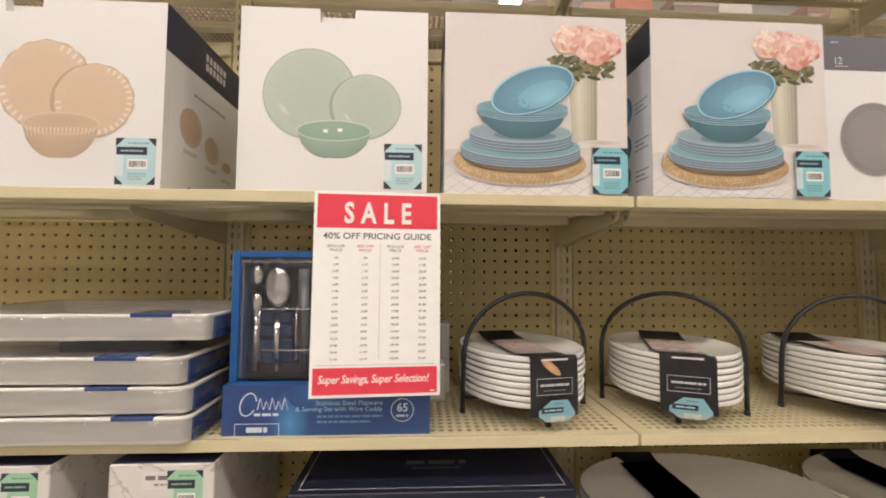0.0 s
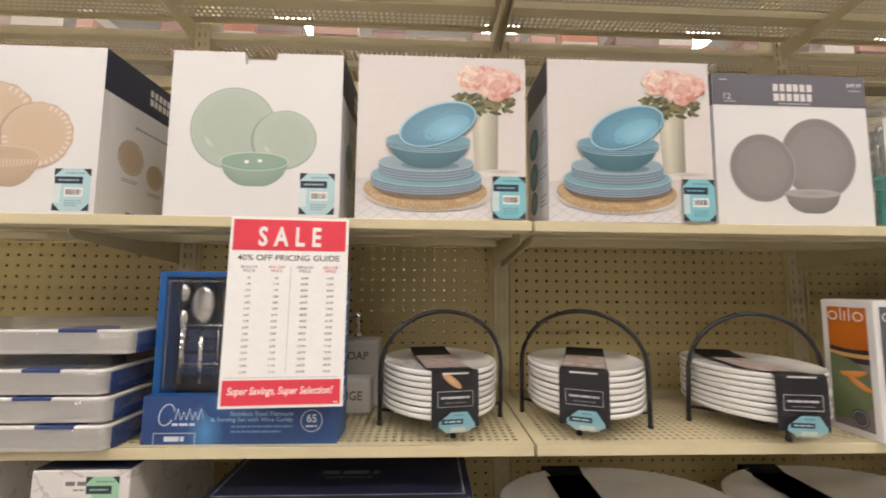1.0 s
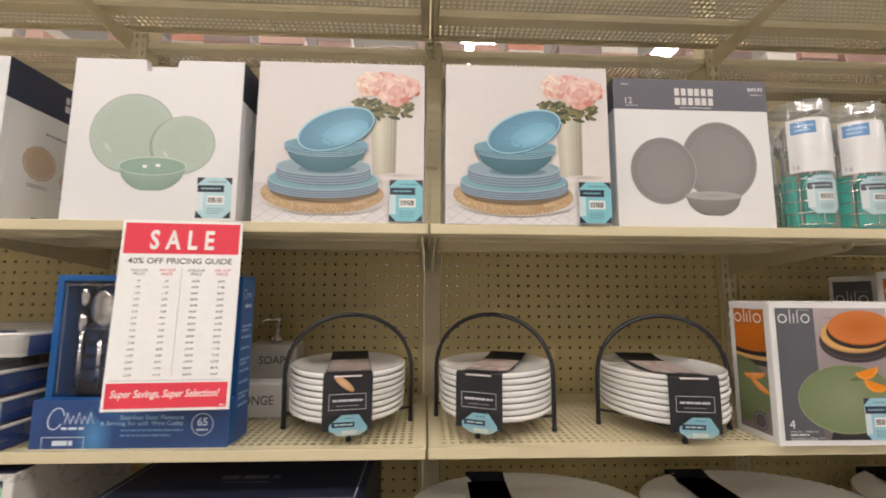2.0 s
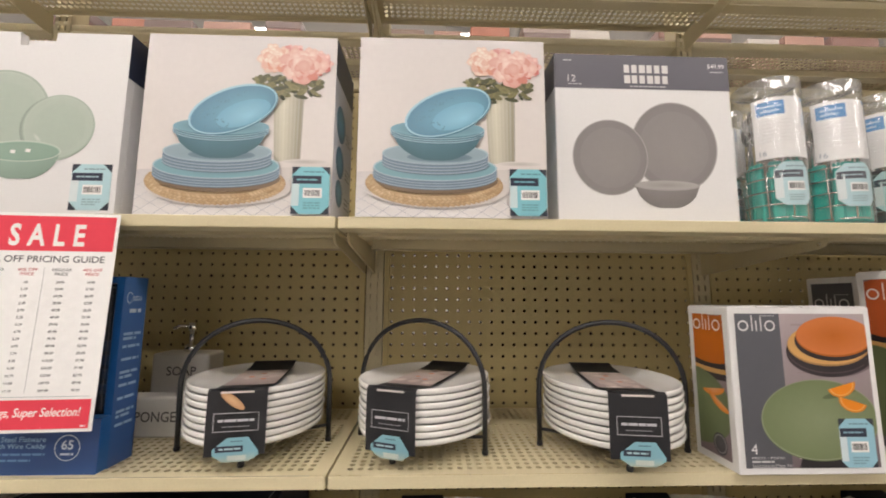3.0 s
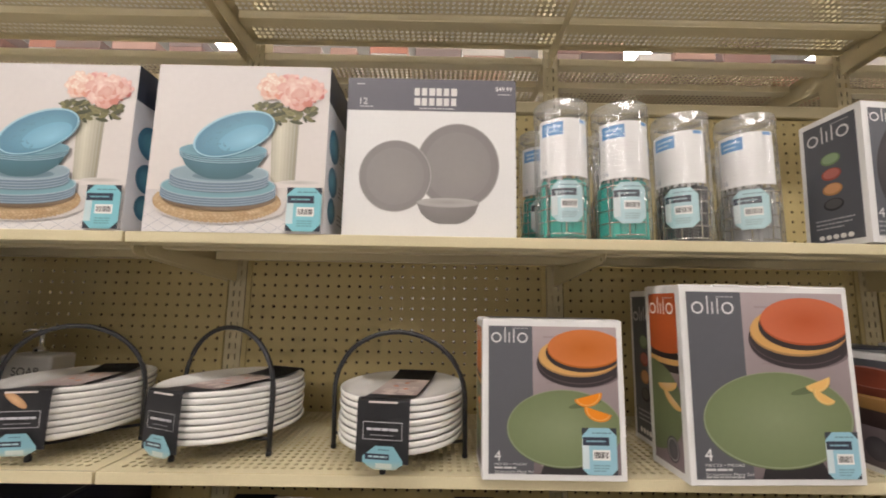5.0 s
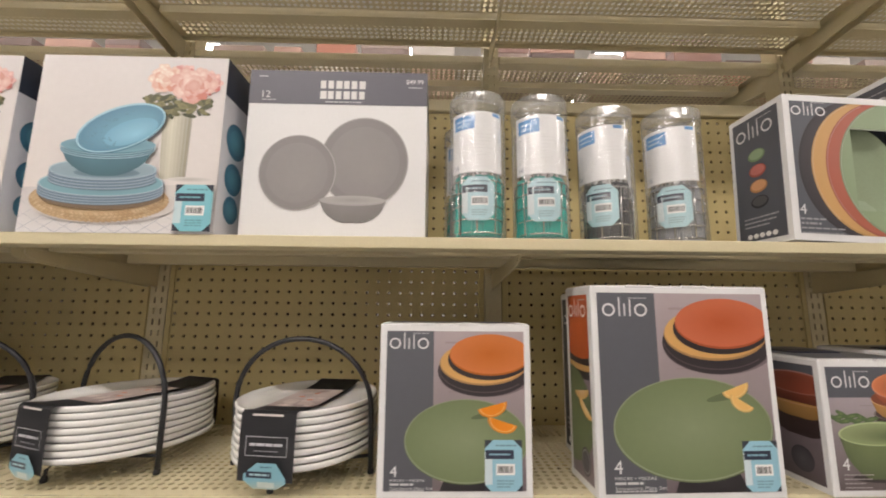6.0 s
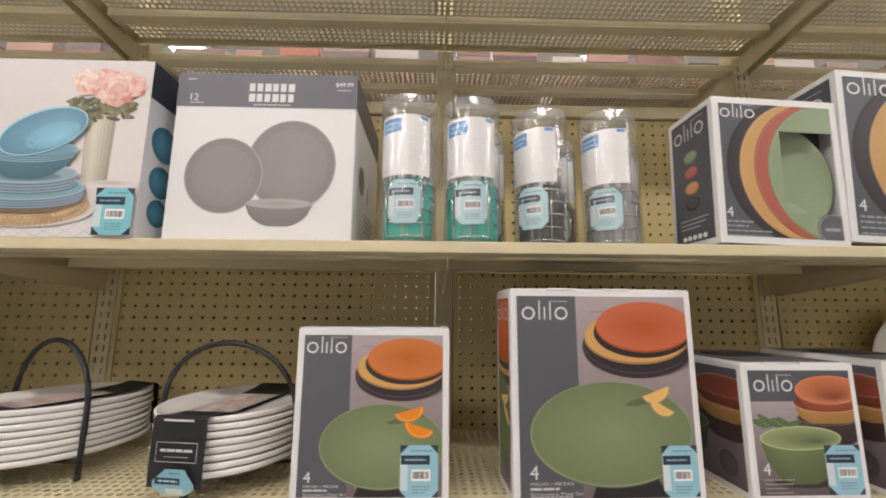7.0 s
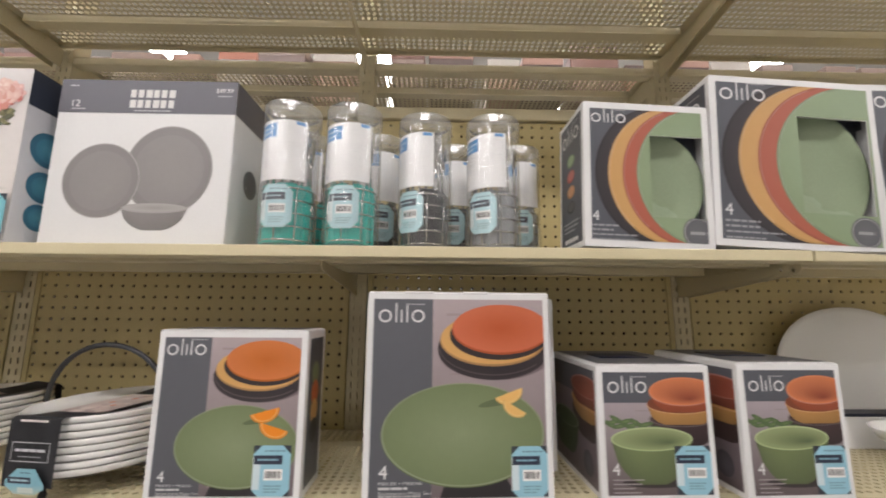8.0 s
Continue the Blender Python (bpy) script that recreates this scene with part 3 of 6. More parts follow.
# ---- white dinnerware cartons with plates pictured ----
def dish_carton(x, y, z, rz, w, d, h, ink, label, lobes, notch, spots):
    t = thing("dinnerware_box", pose(x, y, z, 0, 0, rz), label, "box", GROUP_BOX)
    carton_body(w, d, h, "body", t, CARD, notch, flaps=False)
    s = front_of(w, h)
    (pu, pv, pr), (qu, qv, qr), (bu, bv) = spots
    plate(s, pu, pv, pr, pr, ink, 0, lobes)
    s.ellipse(qu - 0.0035, qv - 0.0015, qr * 1.01, qr * 0.965, mix(ink, INKBLACK, 0.28), mix(ink, INKBLACK, 0.55), 0, 48)
    plate(s, qu, qv, qr, qr * 0.96, ink, 0, lobes)
    if lobes:
        bowl(s, bu, bv, 0.056, 0.018, 0.052, ink, shade=0.74)
        lift = s.next()
        for k in range(18):
            q = -0.9 + 1.8 * k / 17
            a = bu + 0.054 * q
            s.face([((a - 0.0010, bv - 0.006), mix(ink, WHITE, 0.5)), ((a + 0.0010, bv - 0.006), mix(ink, WHITE, 0.5)), ((a - 0.2 * q * 0.02, bv - 0.024), ink)], lift)
    else:
        bowl(s, bu, bv, 0.0575, 0.0165, 0.043, mix(ink, srgb(110, 190, 160), 0.25), inner=mix(ink, srgb(92, 150, 124), 0.55), shade=0.66)
        s.ring(bu, bv, 0.0575, 0.0165, 0.0012, mix(ink, WHITE, 0.35), 0, 360, 0, 40)
        lift = s.next()
        for a, b in ((-0.012, 0.092), (0.010, 0.094)):
            s.face([((a - 0.004, b), WHITE), ((a + 0.003, b - 0.001), WHITE), ((a + 0.004, b + 0.004), WHITE), ((a - 0.003, b + 0.005), WHITE)], lift)
    sticker(s, w / 2 - 0.0665, 0.0055, 0.0585, 0.0705, PALE, True, 7)
    s.link("front_print", t, "printed dishes and a pale blue price sticker")
    for right in (True, False):
        r = side_of(w, d, h, right)
        r.rect(-d / 2, h - 0.072, d / 2, h, srgb(46, 54, 78))
        block_mark(r, 0.02, h - 0.050, 0.074, 0.032, WHITE)
        r.bars(-0.05, 0.06, 0.176, 0.004, srgb(150, 150, 150), 1, 0, 4)
        for k, (u, v, q) in enumerate(((-0.055, 0.118, 0.033), (0.012, 0.098, 0.025), (0.070, 0.080, 0.017))):
            plate(r, u, v, q, q * (1.0 if k < 2 else 0.6), tuple(0.85 * c for c in ink), 0, lobes)
            r.bars(u - 0.02, u + 0.02, v - q - 0.010, 0.0018, srgb(150, 150, 150), 2, 0.004, 8 + k)
        r.bars(-0.06, 0.06, 0.012, 0.004, srgb(90, 96, 110), 1, 0, 9)
        r.link("side_print", t)
    return t


dish_carton(-0.5555, 0.645, UPPER, 0, 0.290, 0.255, 0.288, srgb(212, 184, 152), "white carton picturing ribbed sand-beige dishes, on a shelf", 34, (-0.092, -0.036, 0.022), ((-0.028, 0.155, 0.070), (0.044, 0.133, 0.0595), (-0.002, 0.096)))
dish_carton(-0.1555, 0.645, UPPER, 0, 0.289, 0.255, 0.288, srgb(172, 188, 172), "white carton picturing pale green dishes, on a shelf", 0, (-0.025, 0.031, 0.022), ((-0.037, 0.152, 0.072), (0.050, 0.134, 0.0535), (0.001, 0.095)))


# ---- cartons picturing a stack of blue plates and a vase ----
def blue_carton(x, y, z, rz, label):
    w, d, h = 0.293, 0.135, 0.291
    t = thing("dinnerware_box", pose(x, y, z, 0, 0, rz), label, "box", GROUP_BOX)
    carton_body(w, d, h, "body", t, CARD, flaps=False)
    s = front_of(w, h)
    s.rect(-w / 2, 0, w / 2, h, srgb(226, 217, 210), srgb(216, 209, 206))
    # tablecloth with a thin check
    s.poly([(-w / 2, 0), (w / 2, 0), (w / 2, 0.078), (-w / 2, 0.070)], WHITE, [srgb(222, 218, 216), srgb(226, 221, 218), srgb(214, 206, 198), srgb(206, 200, 198)])
    lift = s.next()
    for k in range(-6, 16):
        a = -0.18 + 0.030 * k
        for dx, wd in ((0.10, 0.0007), (-0.12, 0.0006)):
            s.face([((a, 0.0), srgb(170, 170, 180)), ((a + wd * 2, 0.0), srgb(170, 170, 180)), ((a + dx + wd, 0.068), srgb(190, 188, 192)), ((a + dx, 0.068), srgb(190, 188, 192))], lift)
    # vase
    n = 16
    for k in range(n):
        a, b = k / n, (k + 1) / n
        c = mix(srgb(218, 214, 190), srgb(140, 132, 106), min(1.0, abs(a - 0.30) * 1.45))
        c = mix(c, WHITE, 0.14 * (k % 2))
        s.poly([(0.0570 + 0.0400 * a, 0.0855), (0.0570 + 0.0400 * b, 0.0855), (0.0510 + 0.0475 * b, 0.200), (0.0510 + 0.0475 * a, 0.200)], c, [mix(c, srgb(150, 140, 120), 0.25)] * 2 + [c] * 2)
    s.ellipse(0.104, 0.0855, 0.034, 0.004, srgb(216, 209, 203), srgb(188, 180, 172))
    # leaves and blooms
    rnd = random.Random(12)
    for k in range(80):
        a = rnd.uniform(0.022, 0.124)
        b = 0.213 + rnd.uniform(-0.028, 0.014) * (1 - 7 * abs(a - 0.074))
        tone = mix(srgb(62, 68, 38), srgb(146, 138, 84), rnd.random() ** 1.4)
        s.ellipse(a, b, rnd.uniform(0.006, 0.013), rnd.uniform(0.0025, 0.005), tone, mix(tone, srgb(60, 64, 38), 0.4), rnd.uniform(-70, 70), 9)
    for cu, cv, cr, cy, warm in ((0.078, 0.2635, 0.016, 0.7, 0.0), (0.1215, 0.2455, 0.017, 1.1, 0.1), (0.0490, 0.2530, 0.022, 0.95, 0.85), (0.0955, 0.2430, 0.031, 0.84, 0.45)):
        deep, pale = mix(srgb(206, 104, 98), srgb(222, 152, 120), warm), mix(srgb(248, 204, 194), srgb(255, 240, 224), warm)
        for ring in range(5):
            f = 1.0 - 0.22 * ring
            for k in range(13 - 2 * ring):
                a = math.tau * (k + rnd.uniform(-0.3, 0.3)) / (13 - 2 * ring)
                q = cr * f * rnd.uniform(0.82, 1.0)
                tone = mix(deep, pale, min(1.0, max(0.0, 0.54 + 0.42 * math.cos(a - 1.9) * f + rnd.uniform(-0.52, 0.52) + 0.05 * ring)))
                s.blob(cu + q * math.cos(a), cv + cy * q * math.sin(a), cr * rnd.uniform(0.22, 0.36), tone, mix(tone, deep, rnd.uniform(0.2, 0.6)), rnd, 8)
    # braided straw mat
    s.ellipse(-0.022, 0.044, 0.109, 0.030, srgb(214, 206, 200), srgb(176, 164, 154))
    s.ellipse(-0.0275, 0.0505, 0.1040, 0.0340, srgb(186, 152, 104), srgb(210, 182, 136))
    for row, (ra, rb) in enumerate(((0.1000, 0.0318), (0.0935, 0.0275), (0.0870, 0.0235))):
        for k in range(72):
            a = math.tau * (k + 0.5 * row) / 72
            if math.sin(a) < 0.40:
                tone = mix(srgb(226, 198, 150), srgb(204, 168, 118), rnd.random())
                s.ellipse(-0.0275 + ra * math.cos(a), 0.0508 + rb * math.sin(a), 0.0062, 0.0030, mix(tone, srgb(150, 112, 68), 0.5), tone, -28 if row % 2 == 0 else 28, 8)

    def dishes(u, v0, ru, rv, count, pitch, top):
        """A pile of plates: shaded side, a pale line for each rim, the top one's inside."""
        for k in range(count):
            v = v0 + pitch * k
            s.ellipse(u, v, ru, rv, srgb(92, 116, 132), srgb(92, 116, 132), n=48)
            s.ellipse(u, v + 0.34 * pitch, ru * 1.002, rv, srgb(158, 174, 190), srgb(150, 168, 186), n=48)
            s.ellipse(u, v + 0.62 * pitch, ru * 1.002, rv, srgb(116, 142, 160), srgb(116, 142, 160), n=48)
        v = v0 + pitch * (count - 0.3)
        s.ellipse(u, v, ru, rv, srgb(168, 196, 206), srgb(140, 178, 190), n=48)
        s.ellipse(u, v - 0.0006, 0.975 * ru, 0.93 * rv, top, mix(top, srgb(90, 118, 132), 0.5), n=48, off=(0.1, -0.5))

    s.ellipse(-0.024, 0.0575, 0.094, 0.0225, srgb(128, 104, 76), srgb(96, 78, 60))
    dishes(-0.0265, 0.0622, 0.0945, 0.0208, 4, 0.0040, srgb(120, 170, 182))
    s.ellipse(-0.024, 0.0810, 0.0810, 0.0165, srgb(92, 126, 140), srgb(80, 108, 122))
    dishes(-0.0265, 0.0815, 0.0812, 0.0165, 4, 0.0047, srgb(146, 170, 182))
    s.ellipse(-0.020, 0.0930, 0.0500, 0.0075, srgb(108, 136, 150), srgb(76, 104, 118))
    # nested bowls, then the one leaning in them
    bowl(s, -0.0235, 0.1310, 0.0705, 0.0140, 0.0430, srgb(84, 140, 156), shade=0.55, full=1.9)
    for k in range(3):
        v = 0.1300 + 0.0034 * k
        s.ring(-0.0235, v, 0.0718 + 0.0004 * k, 0.0160, 0.0022, srgb(66, 110, 128), 176, 364, 0, 32)
        s.ring(-0.0235, v + 0.0013, 0.0720 + 0.0004 * k, 0.0160, 0.0011, srgb(160, 196, 212), 176, 364, 0, 32)
    s.ellipse(-0.0235, 0.1385, 0.0722, 0.0130, srgb(116, 166, 184), srgb(72, 116, 134))
    s.ellipse(-0.0072, 0.1655, 0.0706, 0.0360, srgb(64, 116, 140), srgb(72, 126, 150), 21, 48)
    s.ellipse(-0.0078, 0.1668, 0.0700, 0.0354, srgb(158, 206, 222), srgb(122, 182, 204), 21, 48)
    s.ellipse(-0.0072, 0.1662, 0.0670, 0.0328, srgb(84, 142, 170), srgb(116, 178, 206), 21, 48, off=(0.40, -0.15))
    s.ellipse(0.0085, 0.1600, 0.0430, 0.0195, srgb(108, 174, 202), srgb(134, 200, 222), 21, off=(0.2, -0.2))
    for _ in range(60):
        a, q = rnd.uniform(1.2, 4.6), rnd.uniform(0.45, 0.92)
        s.blob(-0.0072 + 0.062 * q * math.cos(a), 0.166 + 0.030 * q * math.sin(a) + 0.020 * q * math.cos(a), rnd.uniform(0.0008, 0.0022), srgb(78, 128, 152), srgb(100, 156, 180), rnd, 5)
    sticker(s, w / 2 - 0.059, 0.003, 0.057, 0.073, srgb(118, 196, 208), True, 11)
    s.link("front_print", t, "printed photograph of stacked blue dishes")
    for right in (True, False):
        r = side_of(w, d, h, right)
        r.rect(-d / 2, 0, d / 2, h, srgb(222, 222, 228), srgb(214, 214, 220))
        r.rect(-d / 2, h - 0.062, d / 2, h, srgb(50, 58, 76))
        for v, q in ((0.165, 0.032), (0.100, 0.028), (0.048, 0.024)):
            r.ellipse(0.045 - d / 2, v, q, q * 0.95, srgb(40, 110, 140), srgb(66, 146, 176))
            r.ellipse(0.046 - d / 2, v, q * 0.7, q * 0.66, srgb(58, 136, 166), srgb(86, 166, 192))
            r.bars(0.085 - d / 2, d / 2 - 0.008, v, 0.003, srgb(140, 140, 150), 3, 0.008, 4)
        r.link("side_print", t)
    return t


blue_carton(0.1625, 0.645, UPPER, 0, "white carton picturing stacked blue plates and pink flowers")
blue_carton(0.4935, 0.640, UPPER, 0, "white carton picturing stacked blue plates and pink flowers")


# ---- carton with a slate header and grey dishes ----
def grey_carton(x, y, z, rz):
    w, d, h = 0.298, 0.262, 0.288
    t = thing("dinnerware_box", pose(x, y, z, 0, 0, rz), "white carton with slate header picturing three grey dishes", "box", GROUP_BOX)
    carton_body(w, d, h, "body", t, CARD, flaps=False)
    part("slate_lid", block(-w / 2 + 0.001, 0.001, h + 0.0002, w / 2 - 0.001, d - 0.001, h + 0.0016, 0.0005), CARD_DARK, t, "dark slate card lid")
    slate, grey = srgb(98, 96, 106), srgb(146, 140, 138)
    s = front_of(w, h)
    s.rect(-w / 2, h - 0.060, w / 2, h, slate)
    block_mark(s, 0.008, h - 0.050, 0.078, 0.034, WHITE)
    s.bars(-0.022, 0.04, h - 0.0565, 0.0022, srgb(190, 188, 190), 1, 0, 3)
    s.words("12", -0.127, h - 0.043, 0.012, srgb(214, 210, 210))
    s.bars(-0.127, -0.104, h - 0.054, 0.002, srgb(180, 178, 180), 1, 0, 5)
    s.bars(-0.134, -0.120, h - 0.012, 0.002, srgb(200, 198, 200), 1, 0, 6)
    s.words("$49.99", 0.113, h - 0.017, 0.009, srgb(226, 222, 222), weight=0.01)
    s.bars(0.117, 0.140, h - 0.028, 0.002, srgb(190, 188, 190), 1, 0, 8)
    for u, v, ru, rv in ((0.047, 0.1285, 0.0725, 0.077), (-0.061, 0.109, 0.0625, 0.064)):
        s.ellipse(u, v, ru, rv, srgb(172, 166, 164), srgb(160, 154, 152), n=48)
        s.ellipse(u, v, 0.975 * ru, 0.975 * rv, srgb(134, 128, 128), grey, n=48, off=(0.1, -0.2))
        s.ellipse(u, v - 0.01 * rv, 0.80 * ru, 0.80 * rv, srgb(142, 136, 135), srgb(148, 142, 140), n=48, off=(0.2, -0.3))
    bowl(s, 0.031, 0.0625, 0.054, 0.0085, 0.037, grey, inner=srgb(168, 162, 160), shade=0.7)
    s.ellipse(0.031, 0.063, 0.0505, 0.0068, srgb(176, 170, 168), srgb(156, 150, 148))
    s.link("front_print", t, "printed grey dishes under a slate header")
    for right in (True, False):
        r = side_of(w, d, h, right)
        r.rect(-d / 2, h - 0.060, d / 2, h, slate)
        plate(r, -0.060, 0.125, 0.026, 0.026, srgb(110, 106, 106))
        r.rect(0.0, 0.10, 0.008, 0.13, srgb(60, 58, 62))
        r.bars(-0.02, 0.08, 0.07, 0.004, srgb(150, 148, 150), 4, 0.01, 3)
        r.link("side_print", t)
    return t


grey_carton(0.814, 0.665, UPPER, 0)


# ---- slate-and-white cartons picturing coloured stoneware ----
GREEN, RUST, MUSTARD, ORANGE = srgb(122, 137, 88), (0.56, 0.112, 0.030), srgb(214, 160, 76), (0.60, 0.155, 0.012)


def stoneware_front(s, w, h, top_ink, fruit_ink):
    b = 0.0095
    s.rect(-w / 2 + b, b, w / 2 - b, h - b, srgb(112, 96, 100), srgb(176, 160, 162))
    keep = s.box
    s.box = (-w / 2 + b, b, w / 2 - b, h - b)
    rnd = random.Random(4)
    for _ in range(30):
        a, q = rnd.uniform(-0.1, 0.5) * w, rnd.uniform(0.05, 0.95) * h
        s.rect(a, q, a + rnd.uniform(0.04, 0.2) * w, q + rnd.uniform(0.003, 0.012) * h, mix(srgb(140, 122, 124), srgb(186, 170, 170), rnd.random()))

    def U(f):
        return (f - 0.5) * w
    # the stack
    s.ellipse(U(0.70), 0.700 * h, 0.31 * w, 0.13 * h, srgb(120, 104, 108), srgb(58, 48, 52))
    s.ellipse(U(0.69), 0.722 * h, 0.307 * w, 0.150 * h, srgb(50, 40, 44), srgb(36, 30, 34))
    s.ring(U(0.69), 0.738 * h, 0.303 * w, 0.145 * h, 0.0016, srgb(84, 72, 74), 185, 320)
    s.ellipse(U(0.685), 0.765 * h, 0.29 * w, 0.128 * h, srgb(170, 124, 64), MUSTARD)
    s.ellipse(U(0.685), 0.772 * h, 0.286 * w, 0.124 * h, MUSTARD)
    s.ellipse(U(0.72), 0.790 * h, 0.272 * w, 0.122 * h, srgb(46, 36, 38))
    s.ellipse(U(0.73), 0.818 * h, 0.270 * w, 0.124 * h, tuple(0.72 * c for c in top_ink), top_ink)
    s.ellipse(U(0.73), 0.824 * h, 0.266 * w, 0.119 * h, mix(top_ink, WHITE, 0.05), tuple(0.82 * c for c in top_ink), n=48)
    # slate panel
    s.rect(-w / 2 + b, b, U(0.355), h - b, srgb(82, 83, 90), srgb(92, 93, 100))
    # green plate, its shadow and the dark foot of its stand
    gu, gr = (0.572, 0.402) if w < 0.25 else (0.522, 0.432)
    s.ellipse(U(gu + 0.01), 0.300 * h, 0.95 * gr * w, 0.210 * h, srgb(62, 52, 54), srgb(50, 42, 44))
    s.poly([(U(0.40), b), (U(0.80), b), (U(0.74), 0.13 * h), (U(0.44), 0.13 * h)], srgb(34, 28, 32))
    s.ellipse(U(gu), 0.317 * h, gr * w, 0.240 * h, tuple(0.66 * c for c in GREEN), GREEN, n=56)
    s.ellipse(U(gu), 0.320 * h, 0.995 * gr * w, 0.237 * h, mix(GREEN, WHITE, 0.12), GREEN, n=56)
    s.ellipse(U(gu), 0.321 * h, 0.979 * gr * w, 0.232 * h, tuple(0.84 * c for c in GREEN), mix(GREEN, WHITE, 0.05), n=56)
    s.ellipse(U(0.72), 0.470 * h, 0.12 * w, 0.018 * h, tuple(0.6 * c for c in GREEN), tuple(0.5 * c for c in GREEN), 12)
    for fu, fv, r, rot in ((0.741, 0.521, 0.099, 15), (0.809, 0.430, 0.099, -17)) if w < 0.25 else ((0.765, 0.510, 0.078, 20), (0.800, 0.445, 0.070, -30)):
        for k, c in ((1.0, tuple(0.86 * q for q in fruit_ink)), (0.88, mix(fruit_ink, srgb(250, 226, 150), 0.35)), (0.80, fruit_ink)):
            s.ellipse(U(fu), fv * h, k * r * w, k * r * 0.74 * w, c, None, rot + 180, 16, a0=0, a1=180)
    # lettering
    wordmark(s, U(0.06), 0.852 * h, 0.066 * min(w, 0.26) * 1.5, srgb(222, 220, 220))
    s.words("4", U(0.085), 0.150 * h, 0.060 * h, srgb(226, 224, 224))
    s.words("PIECES • PIEZAS", U(0.085), 0.100 * h, 0.013 * h, srgb(206, 204, 204), 0.22 * w)
    s.bars(U(0.085), U(0.24), 0.073 * h, 0.011 * h, srgb(206, 204, 204), 1, 0, 2)
    s.words("Stoneware Plate Set", U(0.085), 0.057 * h, 0.015 * h, srgb(196, 194, 194), 0.27 * w)
    s.bars(U(0.085), U(0.30), 0.040 * h, 0.007 * h, srgb(190, 188, 188), 1, 0, 6)
    sticker(s, U(0.69 if w < 0.25 else 0.775), b * 0.7, 0.0525, 0.0700, srgb(142, 196, 214), True, 13)
    s.box = keep


def stoneware_side(s, w, h, top_ink, fruit_ink):
    b = 0.012
    keep = s.box
    s.rect(-w / 2 + b, b, w / 2 - b, h - b, srgb(128, 110, 116), srgb(150, 134, 138))
    s.box = (-w / 2 + b, b, w / 2 - b, h - b)
    s.ellipse(0.10 * w, 0.63 * h, 0.9 * w, 0.10 * h, srgb(44, 36, 40))
    s.ellipse(0.10 * w, 0.66 * h, 0.9 * w, 0.09 * h, MUSTARD, None)
    s.ellipse(0.10 * w, 0.69 * h, 0.88 * w, 0.09 * h, srgb(44, 36, 40))
    s.ellipse(0.05 * w, 0.80 * h, 0.86 * w, 0.17 * h, tuple(0.8 * c for c in top_ink), top_ink)
    s.ellipse(-0.45 * w, 0.34 * h, 0.90 * w, 0.25 * h, tuple(0.7 * c for c in GREEN), GREEN)
    for fu, fv, rot in ((0.05, 0.47, 10), (0.18, 0.40, -30)):
        s.ellipse(fu * w, fv * h, 0.26 * w, 0.045 * h, fruit_ink, mix(fruit_ink, WHITE, 0.25), rot + 180, 14, a0=0, a1=180)
    s.ellipse(0.12 * w, 0.13 * h, 0.16 * w, 0.068 * h, srgb(70, 66, 72), srgb(90, 86, 92))
    s.ring(0.12 * w, 0.13 * h, 0.14 * w, 0.058 * h, 0.002, srgb(140, 136, 140))
    wordmark(s, -0.36 * w, 0.845 * h, 0.255 * w, srgb(236, 226, 220))
    s.box = keep


def stoneware_carton(x, y, z, rz, w, d, h, top_ink, fruit_ink, label, group="stoneware boxes on the lower shelf"):
    t = thing("stoneware_box", pose(x, y, z, 0, 0, rz), label, "box", group)
    carton_body(w, d, h, "body", t)
    s = front_of(w, h)
    stoneware_front(s, w, h, top_ink, fruit_ink)
    s.link("front_print", t, "printed photograph of stacked plates and fruit")
    r = side_of(w, d, h, False)
    stoneware_side(r, d, h, top_ink, fruit_ink)
    r.link("side_print", t)
    r = side_of(w, d, h, True)
    r.rect(-d / 2 + 0.012, 0.012, d / 2 - 0.012, h - 0.012, srgb(82, 83, 90))
    for k, c in enumerate((GREEN, RUST, MUSTARD, INKBLACK)):
        r.ellipse(0, h * (0.72 - 0.12 * k), 0.018, 0.018, c)
    r.link("side_print", t)
    q = top_of(w, d, h + 0.0018)
    q.rect(-w / 2 + 0.012, 0.012, w / 2 - 0.012, d - 0.012, srgb(82, 83, 90))
    q.link("top_print", t)
    return t


stoneware_carton(1.0105, 0.630, LOWER, 0, 0.218, 0.092, 0.236, ORANGE, (0.80, 0.25, 0.008), "white-edged carton picturing orange and green dessert plates")
stoneware_carton(1.343, 0.624, LOWER, 2.0, 0.272, 0.100, 0.294, RUST, srgb(236, 182, 84), "white-edged carton picturing rust and green dinner plates")


